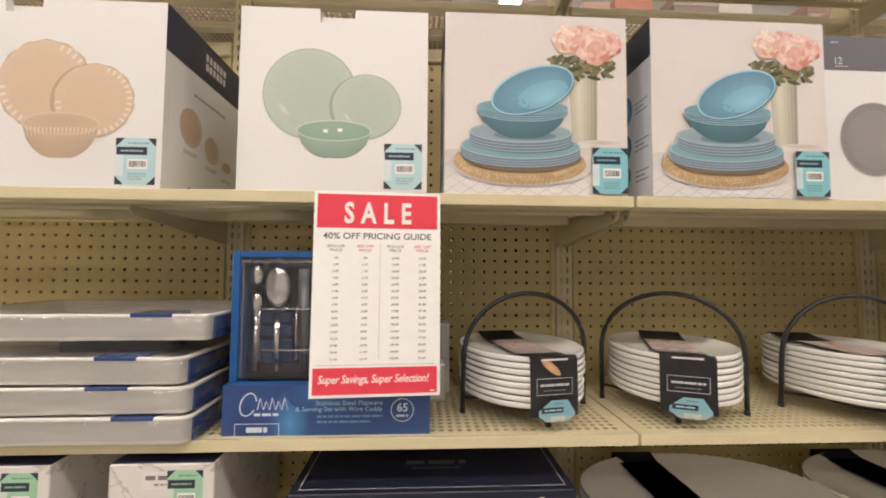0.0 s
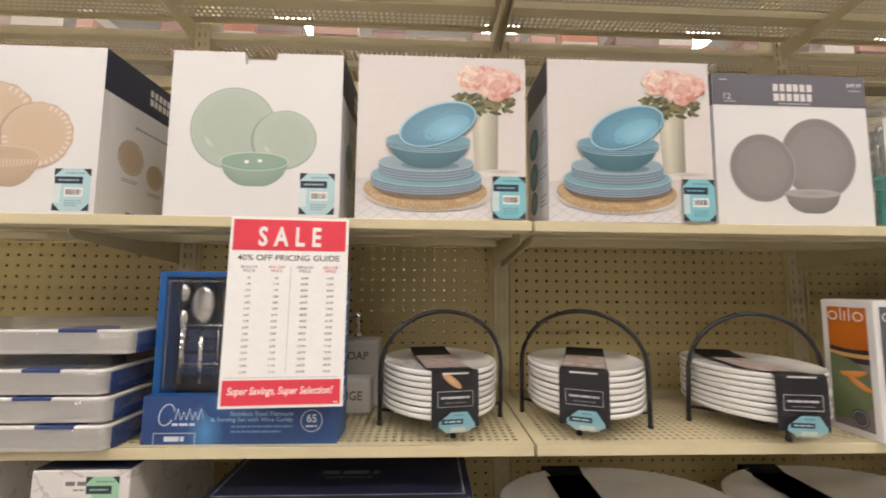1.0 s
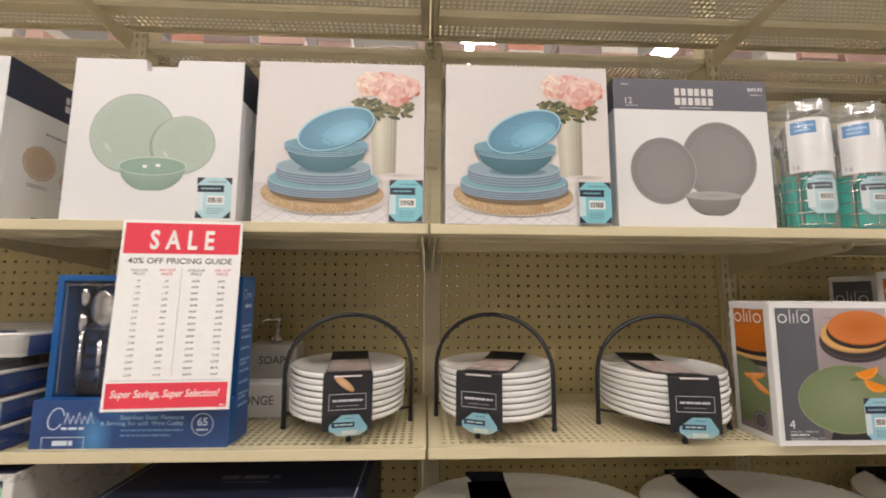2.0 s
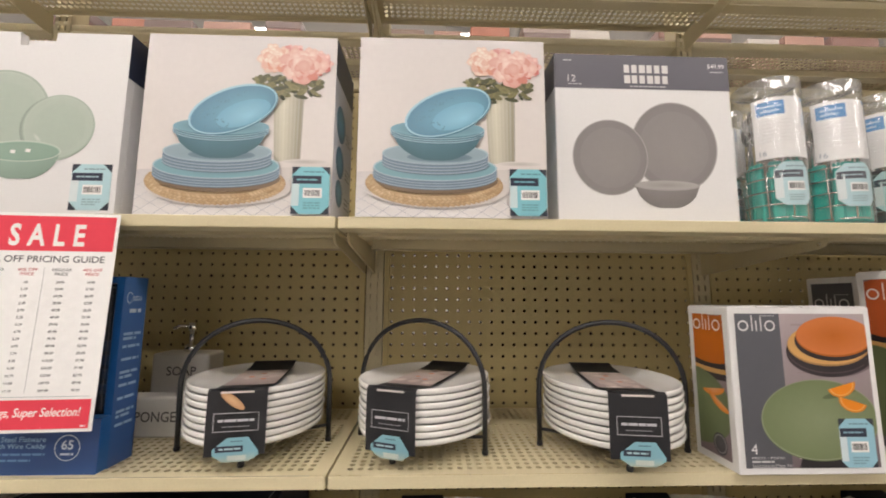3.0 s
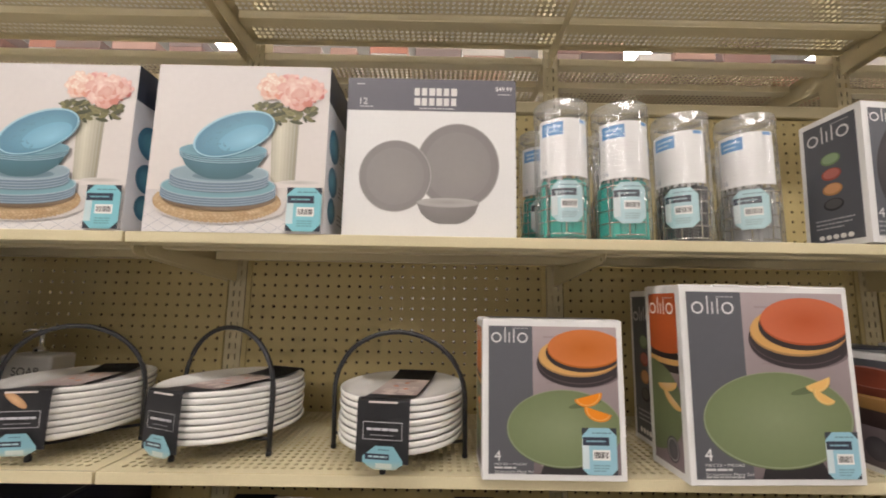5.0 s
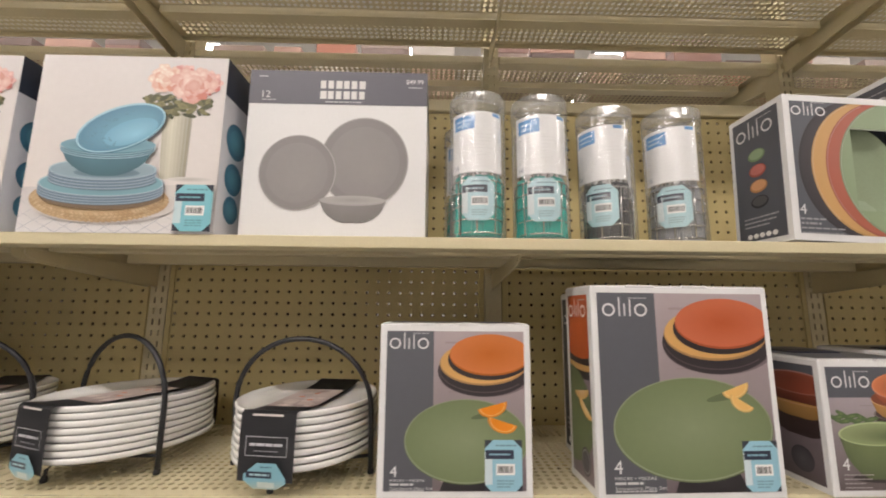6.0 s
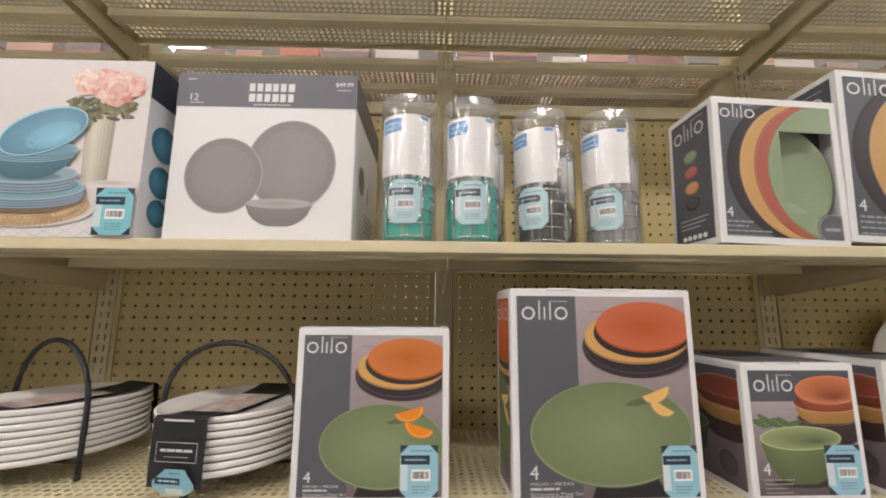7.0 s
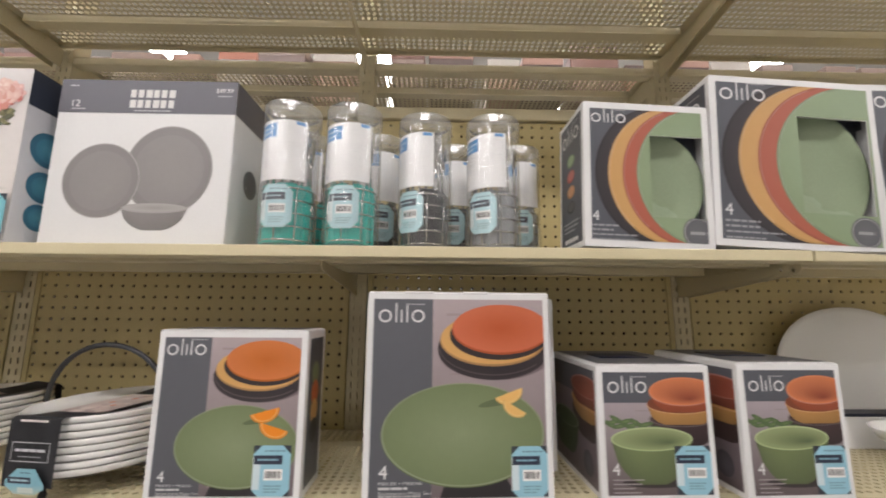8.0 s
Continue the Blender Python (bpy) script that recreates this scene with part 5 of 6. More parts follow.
def plate_rack(x, y, rz, dx, dy, turn, photo, seed):
    """Rack with its stack; the stack lies dx, dy from the arch, turned by turn."""
    t = thing("wire_plate_rack", pose(x, y, LOWER, 0, 0, rz), "black wire rack with arched handle on the shelf", "plate rack", "plate racks")
    half, top, rr = 0.1175, 0.208, 0.0043
    lean = 0.002 if seed == 2 else -0.016
    pts = [(-half, 0, 0.004), (-half, 0.2 * lean, 0.06)]
    pts += [(-half * math.cos(a), lean * (0.4 + 0.6 * math.sin(a)), 0.095 + (top - 0.095) * max(0.0, math.sin(a)) ** 0.92) for a in [math.pi * k / 26 for k in range(27)]]
    pts += [(half, 0.2 * lean, 0.06), (half, 0, 0.004)]
    part("arch", tube(pts, rr, 8), WIRE, t)
    part("cross_wire", tube([(-half, 0, 0.028), (-0.05, -0.012, 0.022), (0.05, -0.012, 0.022), (half, 0, 0.028)], 0.0028, 8), WIRE, t)
    part("front_leg", tube([(0, 0.06, 0.022), (0, -0.060, 0.022), (0.0, -0.080, 0.024), (0, -0.087, 0.018), (0, -0.088, 0.003)], 0.0030, 8), WIRE, t)
    part("base_ring", tube([(0.055 * math.cos(a * math.tau / 28), 0.012 + 0.085 * math.sin(a * math.tau / 28), 0.022) for a in range(28)], 0.0024, 8, None, True), WIRE, t)
    for a, b in ((-half, 0), (half, 0), (0, -0.088)):
        part("foot", lathe([(0, 0), (0.0045, 0.001), (0.0052, 0.005), (0.0036, 0.010), (0, 0.011)], 14), WIRE, t).matrix_basis = pose(a, b, 0)
    # the stack is a thing of its own
    s = thing("plate_stack", pose(x + dx, y + dy, LOWER, 0, 0, turn), "stack of white oval plates in a black paper band", "plates", "stacks of oval plates")
    rnd = random.Random(seed)
    first_plate = None
    for k in range(8):
        z = 0.0300 + 0.0102 * k
        m = pose(rnd.uniform(-0.0015, 0.0015), rnd.uniform(-0.0015, 0.0015), z, 0, 0, rnd.uniform(-1.5, 1.5))
        if first_plate is None:
            first_plate = oval_plate(s, z, 56)
            first_plate.matrix_basis = m
        else:
            p = new("plate", first_plate.data)
            p.parent = s
            p.matrix_basis = m
    # black paper band over the middle, front to back
    bw, zt, zb = 0.040, 0.1160, 0.026
    path = [(-0.1365, zb), (-0.1375, 0.05), (-0.1370, 0.09), (-0.1360, zt - 0.002), (-0.131, zt + 0.0008), (-0.105, zt - 0.004), (-0.05, zt - 0.0075), (0.05, zt - 0.0075), (0.105, zt - 0.004), (0.131, zt + 0.0008), (0.1365, zt - 0.004), (0.1380, 0.05), (0.136, zb)]
    bm = bmesh.new()
    rows = [[bm.verts.new((u, a, b)) for u in (-bw, -bw / 3, bw / 3, bw)] for a, b in path]
    for a, b in zip(rows, rows[1:]):
        for k in range(3):
            bm.faces.new((a[k], a[k + 1], b[k + 1], b[k]))
    bmesh.ops.solidify(bm, geom=bm.faces[:], thickness=0.0006)
    bmesh.ops.recalc_face_normals(bm, faces=bm.faces)
    part("paper_band", bm, BAND, s, "black printed paper band")
    f = Sheet((0, -0.1382, 0.009), (1, 0, 0), (0, 0.004, 1), 2 * bw, 0.108, 0.00005)
    f.n = Vector((0, -1, 0))
    lift = f.next()
    for a, b, c, d in ((-0.030, 0.050, 0.030, 0.0508), (-0.030, 0.0745, 0.030, 0.0753), (-0.030, 0.050, -0.0292, 0.0753), (0.0292, 0.050, 0.030, 0.0753)):
        f.face([((a, b), srgb(200, 200, 204)), ((c, b), srgb(200, 200, 204)), ((c, d), srgb(200, 200, 204)), ((a, d), srgb(200, 200, 204))], lift)
    f.bars(-0.024, 0.024, 0.0630, 0.0036, srgb(190, 190, 196), 1, 0, seed, 0.14)
    f.bars(-0.018, 0.018, 0.0560, 0.0013, srgb(150, 150, 156), 1, 0, seed + 1)
    if photo:
        f.ellipse(-0.006, 0.092, 0.020, 0.0062, srgb(190, 140, 92), srgb(214, 170, 122), -38)
    f.link("front_print", s, "", INK_MATT)
    e = Sheet((0, -0.1384, 0.009), (1, 0, 0), (0, 0.004, 1), 2 * bw, 0.108, 0.00005)
    e.n = Vector((0, -1, 0))
    e.rect(-0.022, 0.1020, 0.022, 0.1048, srgb(214, 206, 200))
    e.link("fold_strip", s, "pale strip along the fold", INK_MATT)
    g = Sheet((0, 0, zt - 0.0062), (1, 0, 0), (0, 1, 0), 2 * bw, 0.29, 0.00005)
    g.box = (-bw, -0.14, bw, 0.14)
    g.rect(-bw + 0.002, -0.085, bw - 0.002, 0.055, srgb(150, 132, 128), srgb(196, 180, 170))
    rnd = random.Random(seed)
    for _ in range(14):
        g.blob(rnd.uniform(-0.03, 0.03), rnd.uniform(-0.08, 0.05), rnd.uniform(0.006, 0.016), mix(srgb(216, 200, 190), srgb(150, 120, 110), rnd.random()), srgb(182, 166, 158), rnd, 8)
    for a, b in ((-0.012, -0.01), (0.010, -0.03), (0.002, 0.02)):
        g.blob(a, b, 0.006, srgb(196, 96, 56), srgb(206, 130, 90), rnd, 8)
    g.bars(-0.030, 0.026, -0.108, 0.006, srgb(160, 160, 166), 1, 0, seed)
    g.link("top_print", s, "", INK_MATT)
    # price sticker folded under the band
    k = Sheet((0.002, -0.1392, 0.017), (1, 0, 0), (0, -0.12, 0.99), 0.062, 0.040, 0.00006)
    a, b = 0.030, 0.036
    k.poly([(-a * 0.55, 0.002), (a * 0.55, 0.002), (a, 0.010), (a, 0.016), (a * 0.55, b), (-a * 0.35, b), (-a, 0.020), (-a, 0.012)], srgb(120, 176, 190), [srgb(172, 190, 176)] * 2 + [srgb(122, 182, 198)] * 6)
    k.rect(-0.026, 0.016, 0.010, 0.0245, NAVY)
    k.bars(-0.021, 0.007, 0.0190, 0.0026, srgb(170, 206, 214), 1, 0, seed)
    k.rect(-0.010, 0.004, 0.014, 0.011, srgb(196, 206, 196))
    k.bars(-0.006, 0.010, 0.030, 0.0014, srgb(70, 110, 130), 1, 0, seed + 3)
    k.link("price_sticker", s, "pale blue octagonal price sticker", INK)
    return t


BAND = surface("black_paper_band", srgb(58, 58, 62), 0.55, grain=0.05, scale=30, bump=0.01)
plate_rack(0.171, 0.759, 10.3, -0.006, 0.022, 9.8, True, 1)
plate_rack(0.444, 0.761, -25, 0.012, 0.017, -22, False, 2)
plate_rack(0.765, 0.733, -9, 0.007, 0.020, -8, False, 3)


# Knife steel, with the dark surroundings it reflects put into its colour.
DARKENED_STEEL = surface("steel_with_dark_reflection", (0.16, 0.16, 0.17), 0.32, metal=1.0, grain=0.06, scale=40, bump=0.0)
PAD_BLUE = surface("dark_blue_padding", (0.012, 0.045, 0.13), 0.5, grain=0.1, scale=30, bump=0.02)


# ---- boxed flatware set with a wire caddy ----
def flatware_display():
    w, h, d = 0.310, 0.277, 0.068
    t = thing("flatware_set_box", pose(-0.158, 0.653, LOWER), "blue display carton of steel flatware behind clear window", "box")
    y0 = 0.018                                   # the upper part stands back from the low front panel
    part("front_panel", block(-w / 2, 0, 0, w / 2, y0 + 0.004, 0.075, 0.0015), CARD_BLUE, t, "glossy blue printed front panel")
    for s in (-1, 1):
        a, b = sorted((s * (w / 2), s * (w / 2 - 0.012)))
        part("side_panel", block(a, y0, 0.0, b, d, h, 0.001), CARD_BLUE, t)
    part("top_panel", block(-w / 2 + 0.012, y0, h - 0.010, w / 2 - 0.012, d, h, 0.001), CARD_BLUE, t)
    part("back_panel", block(-w / 2 + 0.012, d - 0.004, 0.0, w / 2 - 0.012, d, h - 0.010), CARD_NAVY, t)
    tray = block(-w / 2 + 0.0125, d - 0.012, 0.079, w / 2 - 0.0125, d - 0.0045, h - 0.011)
    part("backing_tray", tray, CARD_NAVY, t, "dark navy backing tray")
    win = part("window", block(-w / 2 + 0.0125, y0 + 0.002, 0.079, w / 2 - 0.0125, y0 + 0.0026, h - 0.0105), WINDOW, t, "clear plastic window")
    win.visible_shadow = False
    frame_bm = bmesh.new()
    for a in ((-w / 2 + 0.013, h - 0.018, w / 2 - 0.013, h - 0.0155), (-w / 2 + 0.0165, 0.08, -w / 2 + 0.018, h - 0.018), (w / 2 - 0.018, 0.08, w / 2 - 0.0165, h - 0.018)):
        block(a[0], y0 + 0.0005, a[1], a[2], y0 + 0.0016, a[3], bm=frame_bm)
    part("window_edge", frame_bm, TUBE, t)
    # wire caddy: two rails of chrome wire with upright loops
    caddy = bmesh.new()
    for z in (0.120, 0.185):
        tube([(-0.120, 0.040, z), (-0.112, 0.031, z), (0.112, 0.031, z), (0.120, 0.040, z)], 0.0016, 6, caddy)
    for x in (-0.118, -0.060, 0.0, 0.060, 0.118):
        tube([(x, 0.050, 0.10), (x, 0.038, 0.105), (x, 0.034, 0.150), (x, 0.036, 0.190)], 0.0016, 6, caddy)
    part("wire_caddy", caddy, STEEL, t, "chrome wire caddy")
    for k in range(9):
        x = -0.125 + 0.029 * k
        bm = bmesh.new()
        for j in range(4):
            block(x, 0.050, 0.095 + 0.022 * j, x + 0.024, 0.0545, 0.112 + 0.022 * j, 0.002, bm)
        part("padding_cell", bm, PAD_BLUE, t)
    for x, r, top in ((-0.1255, 0.018, 0.216), (-0.1255, 0.019, 0.264), (-0.092, 0.037, 0.266), (-0.050, 0.0, 0.250), (0.005, 0.022, 0.258), (0.040, 0.016, 0.240), (0.075, 0.024, 0.260), (0.108, 0.0, 0.250)):
        bm = bmesh.new()
        hb = [(x, 0.0405, 0.085), (x, 0.040, 0.13), (x, 0.0395, top - 2.4 * r - 0.01)]
        tube(hb, 0.0046, 8, bm)
        for v in bm.verts:
            v.co.y = 0.040 + 0.45 * (v.co.y - 0.040)
        if r:
            n0 = len(bm.verts)
            lathe([(0, -0.003), (0.6 * r, -0.002), (r, 0.003), (0.9 * r, 0.0026), (0.55 * r, -0.001), (0, -0.0018)], 22, 0.72, 1.2, bm)
            bm.verts.ensure_lookup_table()
            for v in bm.verts[n0:]:
                v.co = Vector((x + v.co.x, 0.0385 + 1.3 * v.co.z, top - 1.2 * r + v.co.y))
        else:
            block(x - 0.009, 0.0385, top - 0.125, x + 0.007, 0.0405, top, 0.002, bm)
        part("spoon" if r else "knife", smooth(bm), STEEL if r else DARKENED_STEEL, t)
    s = front_of(w, 0.075)
    s.rect(-w / 2, 0, w / 2, 0.075, srgb(30, 78, 142), srgb(28, 68, 132))
    for u, v, a, b, c in ((-0.055, 0.018, 0.030, 0.050, srgb(64, 146, 208)), (0.0, 0.060, 0.060, 0.030, srgb(44, 108, 176)), (-0.125, 0.020, 0.040, 0.040, srgb(22, 58, 118))):
        s.ellipse(u, v, a, b, srgb(29, 73, 137), c)
    ink = srgb(206, 218, 232)
    s.ring(-0.117, 0.046, 0.012, 0.018, 0.0018, ink, 30, 345, -20)
    for k in range(5):
        a, b = -0.104 + 0.009 * k, 0.056 - 0.005 * (k % 2)
        s.poly([(a, 0.038), (a + 0.0014, 0.038), (a + 0.0054, b), (a + 0.0040, b)], ink)
        s.poly([(a + 0.0040, b), (a + 0.0054, b), (a + 0.0100, 0.038), (a + 0.0088, 0.038)], mix(ink, srgb(40, 92, 158), 0.35))
    s.bars(-0.108, -0.072, 0.029, 0.004, ink, 1, 0, 3)
    s.ring(-0.1055, 0.010, 0.001, 0.001, 0.0008, ink, n=4)
    lift = s.next()
    for a, b, c, e in ((-0.136, 0.0, -0.135, 0.017), (-0.0715, 0.0, -0.0705, 0.017), (-0.136, 0.017, -0.0705, 0.018)):
        s.face([((a, b), ink), ((c, b), ink), ((c, e), ink), ((a, e), ink)], lift)
    s.bars(-0.119, -0.088, 0.005, 0.0075, ink, 1, 0, 9, 0.1)
    s.words("Stainless Steel Flatware", 0.083, 0.0475, 0.0072, srgb(150, 190, 226), 0.100, 0.008, 0, "right")
    s.words("& Serving Set with Wire Caddy", 0.083, 0.0375, 0.0085, srgb(150, 190, 226), 0.130, 0.008, 0, "right")
    s.bars(-0.015, 0.083, 0.026, 0.0030, srgb(96, 146, 198), 2, 0.008, 4)
    s.ring(0.113, 0.036, 0.0175, 0.0175, 0.0012, ink)
    s.words("65", 0.113, 0.040, 0.013, ink, None, 0.02, 0, "middle")
    s.bars(0.104, 0.122, 0.026, 0.003, ink, 1, 0, 6)
    s.link("front_print", t, "pale lettering on a blue ground")
    r = Sheet((w / 2, (y0 + d) / 2, 0), (0, 1, 0), (0, 0, 1), d - y0, h)
    r.rect(-0.031, 0, 0.031, h, srgb(34, 82, 150), srgb(46, 104, 172))
    r.ring(-0.012, 0.245, 0.006, 0.009, 0.0014, ink, 30, 330)
    for k in range(4):
        r.ring(-0.004 + 0.005 * k, 0.244, 0.0024, 0.004, 0.001, ink, 0, 360, 0, 10)
    r.bars(-0.010, 0.014, 0.222, 0.006, ink, 1, 0, 3)
    for k in range(8):
        r.bars(-0.018, 0.018, 0.188 - 0.019 * k, 0.0042, srgb(150, 184, 218), 1 + (k % 3 == 0), 0.007, 20 + k)
    r.link("side_print", t, "pale printed list on blue")
    return t


flatware_display()


LOW = (0.99, 1.99, 2.99, 3.99, 4.99, 5.99, 6.99, 7.99, 8.99, 9.99, 12.99, 14.99, 15.99, 17.99, 19.99, 21.99)
HIGH = (24.99, 29.99, 34.99, 39.99, 44.99, 49.99, 59.99, 69.99, 79.99, 89.99, 99.99, 119.99, 129.99, 139.99, 149.99, 159.99)


# ---- the sale sign hanging from the upper shelf's lip ----
def sale_sign():
    w, h = 0.185, 0.297
    t = thing("sale_sign", pose(-0.083, 0.6310, UPPER - 0.003, 0, 0, 4), "white paper price sign with red bands hanging from shelf", "sign")
    n = 18

    def bend(v):
        """How far the paper stands off at v below its top edge."""
        q = -v / h
        return -0.004 - 0.013 * q

    bm = bmesh.new()
    rows = [[bm.verts.new((u, bend(-h * k / n), -h * k / n)) for u in (-w / 2, 0, w / 2)] for k in range(n + 1)]
    for a, b in zip(rows, rows[1:]):
        for k in range(2):
            bm.faces.new((a[k], b[k], b[k + 1], a[k + 1]))
    bmesh.ops.solidify(bm, geom=bm.faces[:], thickness=0.0004)
    bmesh.ops.recalc_face_normals(bm, faces=bm.faces)
    part("paper", bm, PAPER, t, "slightly curled white paper")
    part("holder_clip", block(0.055, -0.003, -0.006, 0.080, 0.0040, 0.0012, 0.0006), TUBE, t)
    s = Sheet((0, 0, 0), (1, 0, 0), (0, 0, 1), w, h)
    s.box = (-w / 2, -h, w / 2, 0)
    s.lift = 0.0006
    for k in range(12):
        s.rect(-w / 2, -h * (k + 1) / 12, w / 2, -h * k / 12, srgb(246, 243, 240))
    red, dark, m = srgb(242, 44, 72), srgb(70, 70, 76), 0.0045
    for k in range(3):
        s.rect(-w / 2 + m, -0.055 + 0.0168 * k, w / 2 - m, -0.055 + 0.0168 * (k + 1), red)
    s.words("SALE", 0, -0.0320, 0.0325, WHITE, 0.098, 0.030, 0, "middle", 1.7)
    s.words("40% OFF PRICING GUIDE", 0, -0.0665, 0.0095, dark, 0.158, 0.01, 0, "middle")
    for k, u in enumerate((-0.060, -0.018, 0.026, 0.066)):
        c = srgb(210, 70, 84) if k % 2 else srgb(110, 110, 116)
        s.words("40% OFF" if k % 2 else "REGULAR", u, -0.0815, 0.0042, c, 0.025, 0, 0, "middle")
        s.words("PRICE", u, -0.0875, 0.0042, c, 0.017, 0, 0, "middle")
        for r, full in enumerate(HIGH if k > 1 else LOW):
            price = (full + 0.01) * (0.6 if k % 2 else 1.0) - 0.01
            text = "%.2f" % price
            s.words(text[1:] if price < 1 else text, u, -0.0990 - 0.00965 * r, 0.0036, srgb(112, 112, 118), None, 0.012, 0, "middle")
    s.rect(0.0035, -0.246, 0.0040, -0.078, srgb(170, 170, 174))
    s.rect(-0.085, -0.252, 0.085, -0.2515, srgb(150, 150, 154))
    for k in range(2):
        s.rect(-w / 2 + m, -h + m + 0.0185 * k, w / 2 - m, -h + m + 0.0185 * (k + 1), red)
    s.words("Super Savings, Super Selection!", -0.002, -h + m + 0.0195, 0.0150, WHITE, 0.157, 0.012, 0.25, "middle")
    s.bars(0.078, 0.085, -h + m + 0.002, 0.002, WHITE, 1, 0, 3)
    # the print follows the curl of the paper
    for i, p in enumerate(s.verts):
        s.verts[i] = Vector((p.x, p.y + bend(p.z) + 0.0, p.z))
    s.link("sign_print", t, "red bands and dark price columns", INK_MATT)
    return t


sale_sign()


# ---- shrink-wrapped white trays ----
def bake_tray(x, y, z, rz, label, strip, riser=0.0):
    w, d, h = 0.43, 0.27, 0.0385
    t = thing("baking_tray", pose(x, y, z, 0, 0, rz), label, "tray", "stacked baking trays")
    bm = bmesh.new()

    def ring(a, b, zz, r):
        pts = []
        for cx, cy, q in ((a - r, b - r, 0), (-a + r, b - r, 90), (-a + r, -b + r, 180), (a - r, -b + r, 270)):
            for k in range(5):
                ang = radians(q + 22.5 * k)
                pts.append(bm.verts.new((cx + r * math.cos(ang), cy + r * math.sin(ang), zz)))
        return pts
    a, b = w / 2, d / 2
    loops = [ring(a - 0.005, b - 0.005, 0.0, 0.010), ring(a - 0.003, b - 0.003, 0.002, 0.012), ring(a - 0.002, b - 0.002, h - 0.006, 0.013), ring(a, b, h - 0.0045, 0.014), ring(a, b, h, 0.014), ring(a - 0.009, b - 0.009, h, 0.010), ring(a - 0.018, b - 0.018, 0.006, 0.010)]
    bm.faces.new(loops[0][::-1])
    for p, q in zip(loops, loops[1:]):
        for k in range(20):
            bm.faces.new((p[k], p[(k + 1) % 20], q[(k + 1) % 20], q[k])).smooth = True
    bm.faces.new(loops[-1])
    bmesh.ops.recalc_face_normals(bm, faces=bm.faces)
    part("tray", bm, TRAY_GLAZE, t, "white glazed rectangular dish")
    # printed card sleeve across, and the ends of it
    part("card_insert", block(-a + 0.03, -b + 0.03, 0.0065, a - 0.028, b - 0.03, 0.012), SLEEVE, t, "grey printed card insert")
    part("sleeve_end", block(a - 0.0035, -b + 0.016, 0.001, a + 0.0004, b - 0.02, h - 0.006, 0.0008), SLEEVE_BLUE, t, "crinkled blue sleeve end")
    part("sleeve_strip", block(strip, -b - 0.0010, h - 0.0045, strip + 0.058, -b + 0.05, h + 0.0012, 0.001), SLEEVE_BLUE, t, "shiny blue sleeve strip")
    if riser:
        part("card_riser", block(-0.10, 0.03, 0.0122, 0.10, 0.07, h + riser, 0.002), SLEEVE, t, "folded grey card riser")
    film = bmesh.new()
    block(-a - 0.001, -b - 0.001, 0.0005, a + 0.001, b + 0.001, h + 0.002, 0.014, film, 3)
    rnd = random.Random(int(1000 * z))
    bmesh.ops.subdivide_edges(film, edges=[e for e in film.edges if e.calc_length() > 0.05], cuts=6, use_grid_fill=True)
    for v in film.verts:
        v.co += Vector((rnd.uniform(-1, 1), rnd.uniform(-1, 1), rnd.uniform(-1, 1))) * 0.0014
    f = part("shrink_film", smooth(film), FILM, t, "crinkled clear shrink film")
    f.visible_shadow = False
    return t


SLEEVE = surface("grey_sleeve_card", srgb(196, 197, 202), 0.3, grain=0.2, scale=30, bump=0.02)
TRAY_GLAZE = surface("pale_grey_glaze", (0.72, 0.70, 0.66), 0.22, grain=0.02, scale=12, bump=0.0)
SLEEVE_BLUE = surface("blue_sleeve_card", srgb(40, 66, 124), 0.22, grain=0.3, scale=60, bump=0.1)
wrapped = "white ceramic baking tray in clear film and blue sleeve"
bake_tray(-0.560, 0.757, LOWER + 0.0005, 0, wrapped, 0.110)
bake_tray(-0.562, 0.756, LOWER + 0.0425, 0.6, wrapped, 0.074)
bake_tray(-0.566, 0.756, LOWER + 0.0845, -0.5, wrapped, 0.092, 0.0205)
bake_tray(-0.543, 0.764, LOWER + 0.1440, 1.2, wrapped, 0.104)


# ---- soap and sponge caddy ----
STONE = surface("matt_white_stoneware", (0.70, 0.68, 0.64), 0.5, grain=0.03, scale=30, bump=0.01)


def soap_caddy():
    t = thing("soap_dispenser", pose(-0.022, 0.845, LOWER), "white ceramic soap dispenser with chrome pump and sponge holder", "soap dispenser")
    part("bottle", block(-0.045, 0.0, 0.0, 0.062, 0.060, 0.140, 0.006, seg=3), STONE, t)
    bm = block(-0.062, -0.045, 0.0, 0.052, -0.001, 0.070, 0.005, seg=3)
    part("sponge_holder", bm, STONE, t)
    pump = lathe([(0.011, 0.140), (0.013, 0.142), (0.013, 0.152), (0.005, 0.155), (0.005, 0.180), (0.008, 0.181), (0.008, 0.196), (0, 0.197)], 18, at=(0.01, 0.03, 0))
    tube([(0.01, 0.03, 0.189), (-0.012, 0.022, 0.190), (-0.020, 0.018, 0.184)], 0.0035, 8, pump)
    part("pump", pump, STEEL, t, "chrome pump head")
    s = front_of(0.12, 0.14)
    s.words("SOAP", 0.012, 0.107, 0.017, srgb(96, 94, 92), 0.055, 0.01, 0, "middle")
    s.link("bottle_lettering", t, "", INK_MATT)
    s = Sheet((0, -0.045, 0), (1, 0, 0), (0, 0, 1), 0.12, 0.07)
    s.words("SPONGE", -0.006, 0.036, 0.018, srgb(96, 94, 92), 0.082, 0.01, 0, "middle")
    s.link("holder_lettering", t, "", INK_MATT)


soap_caddy()


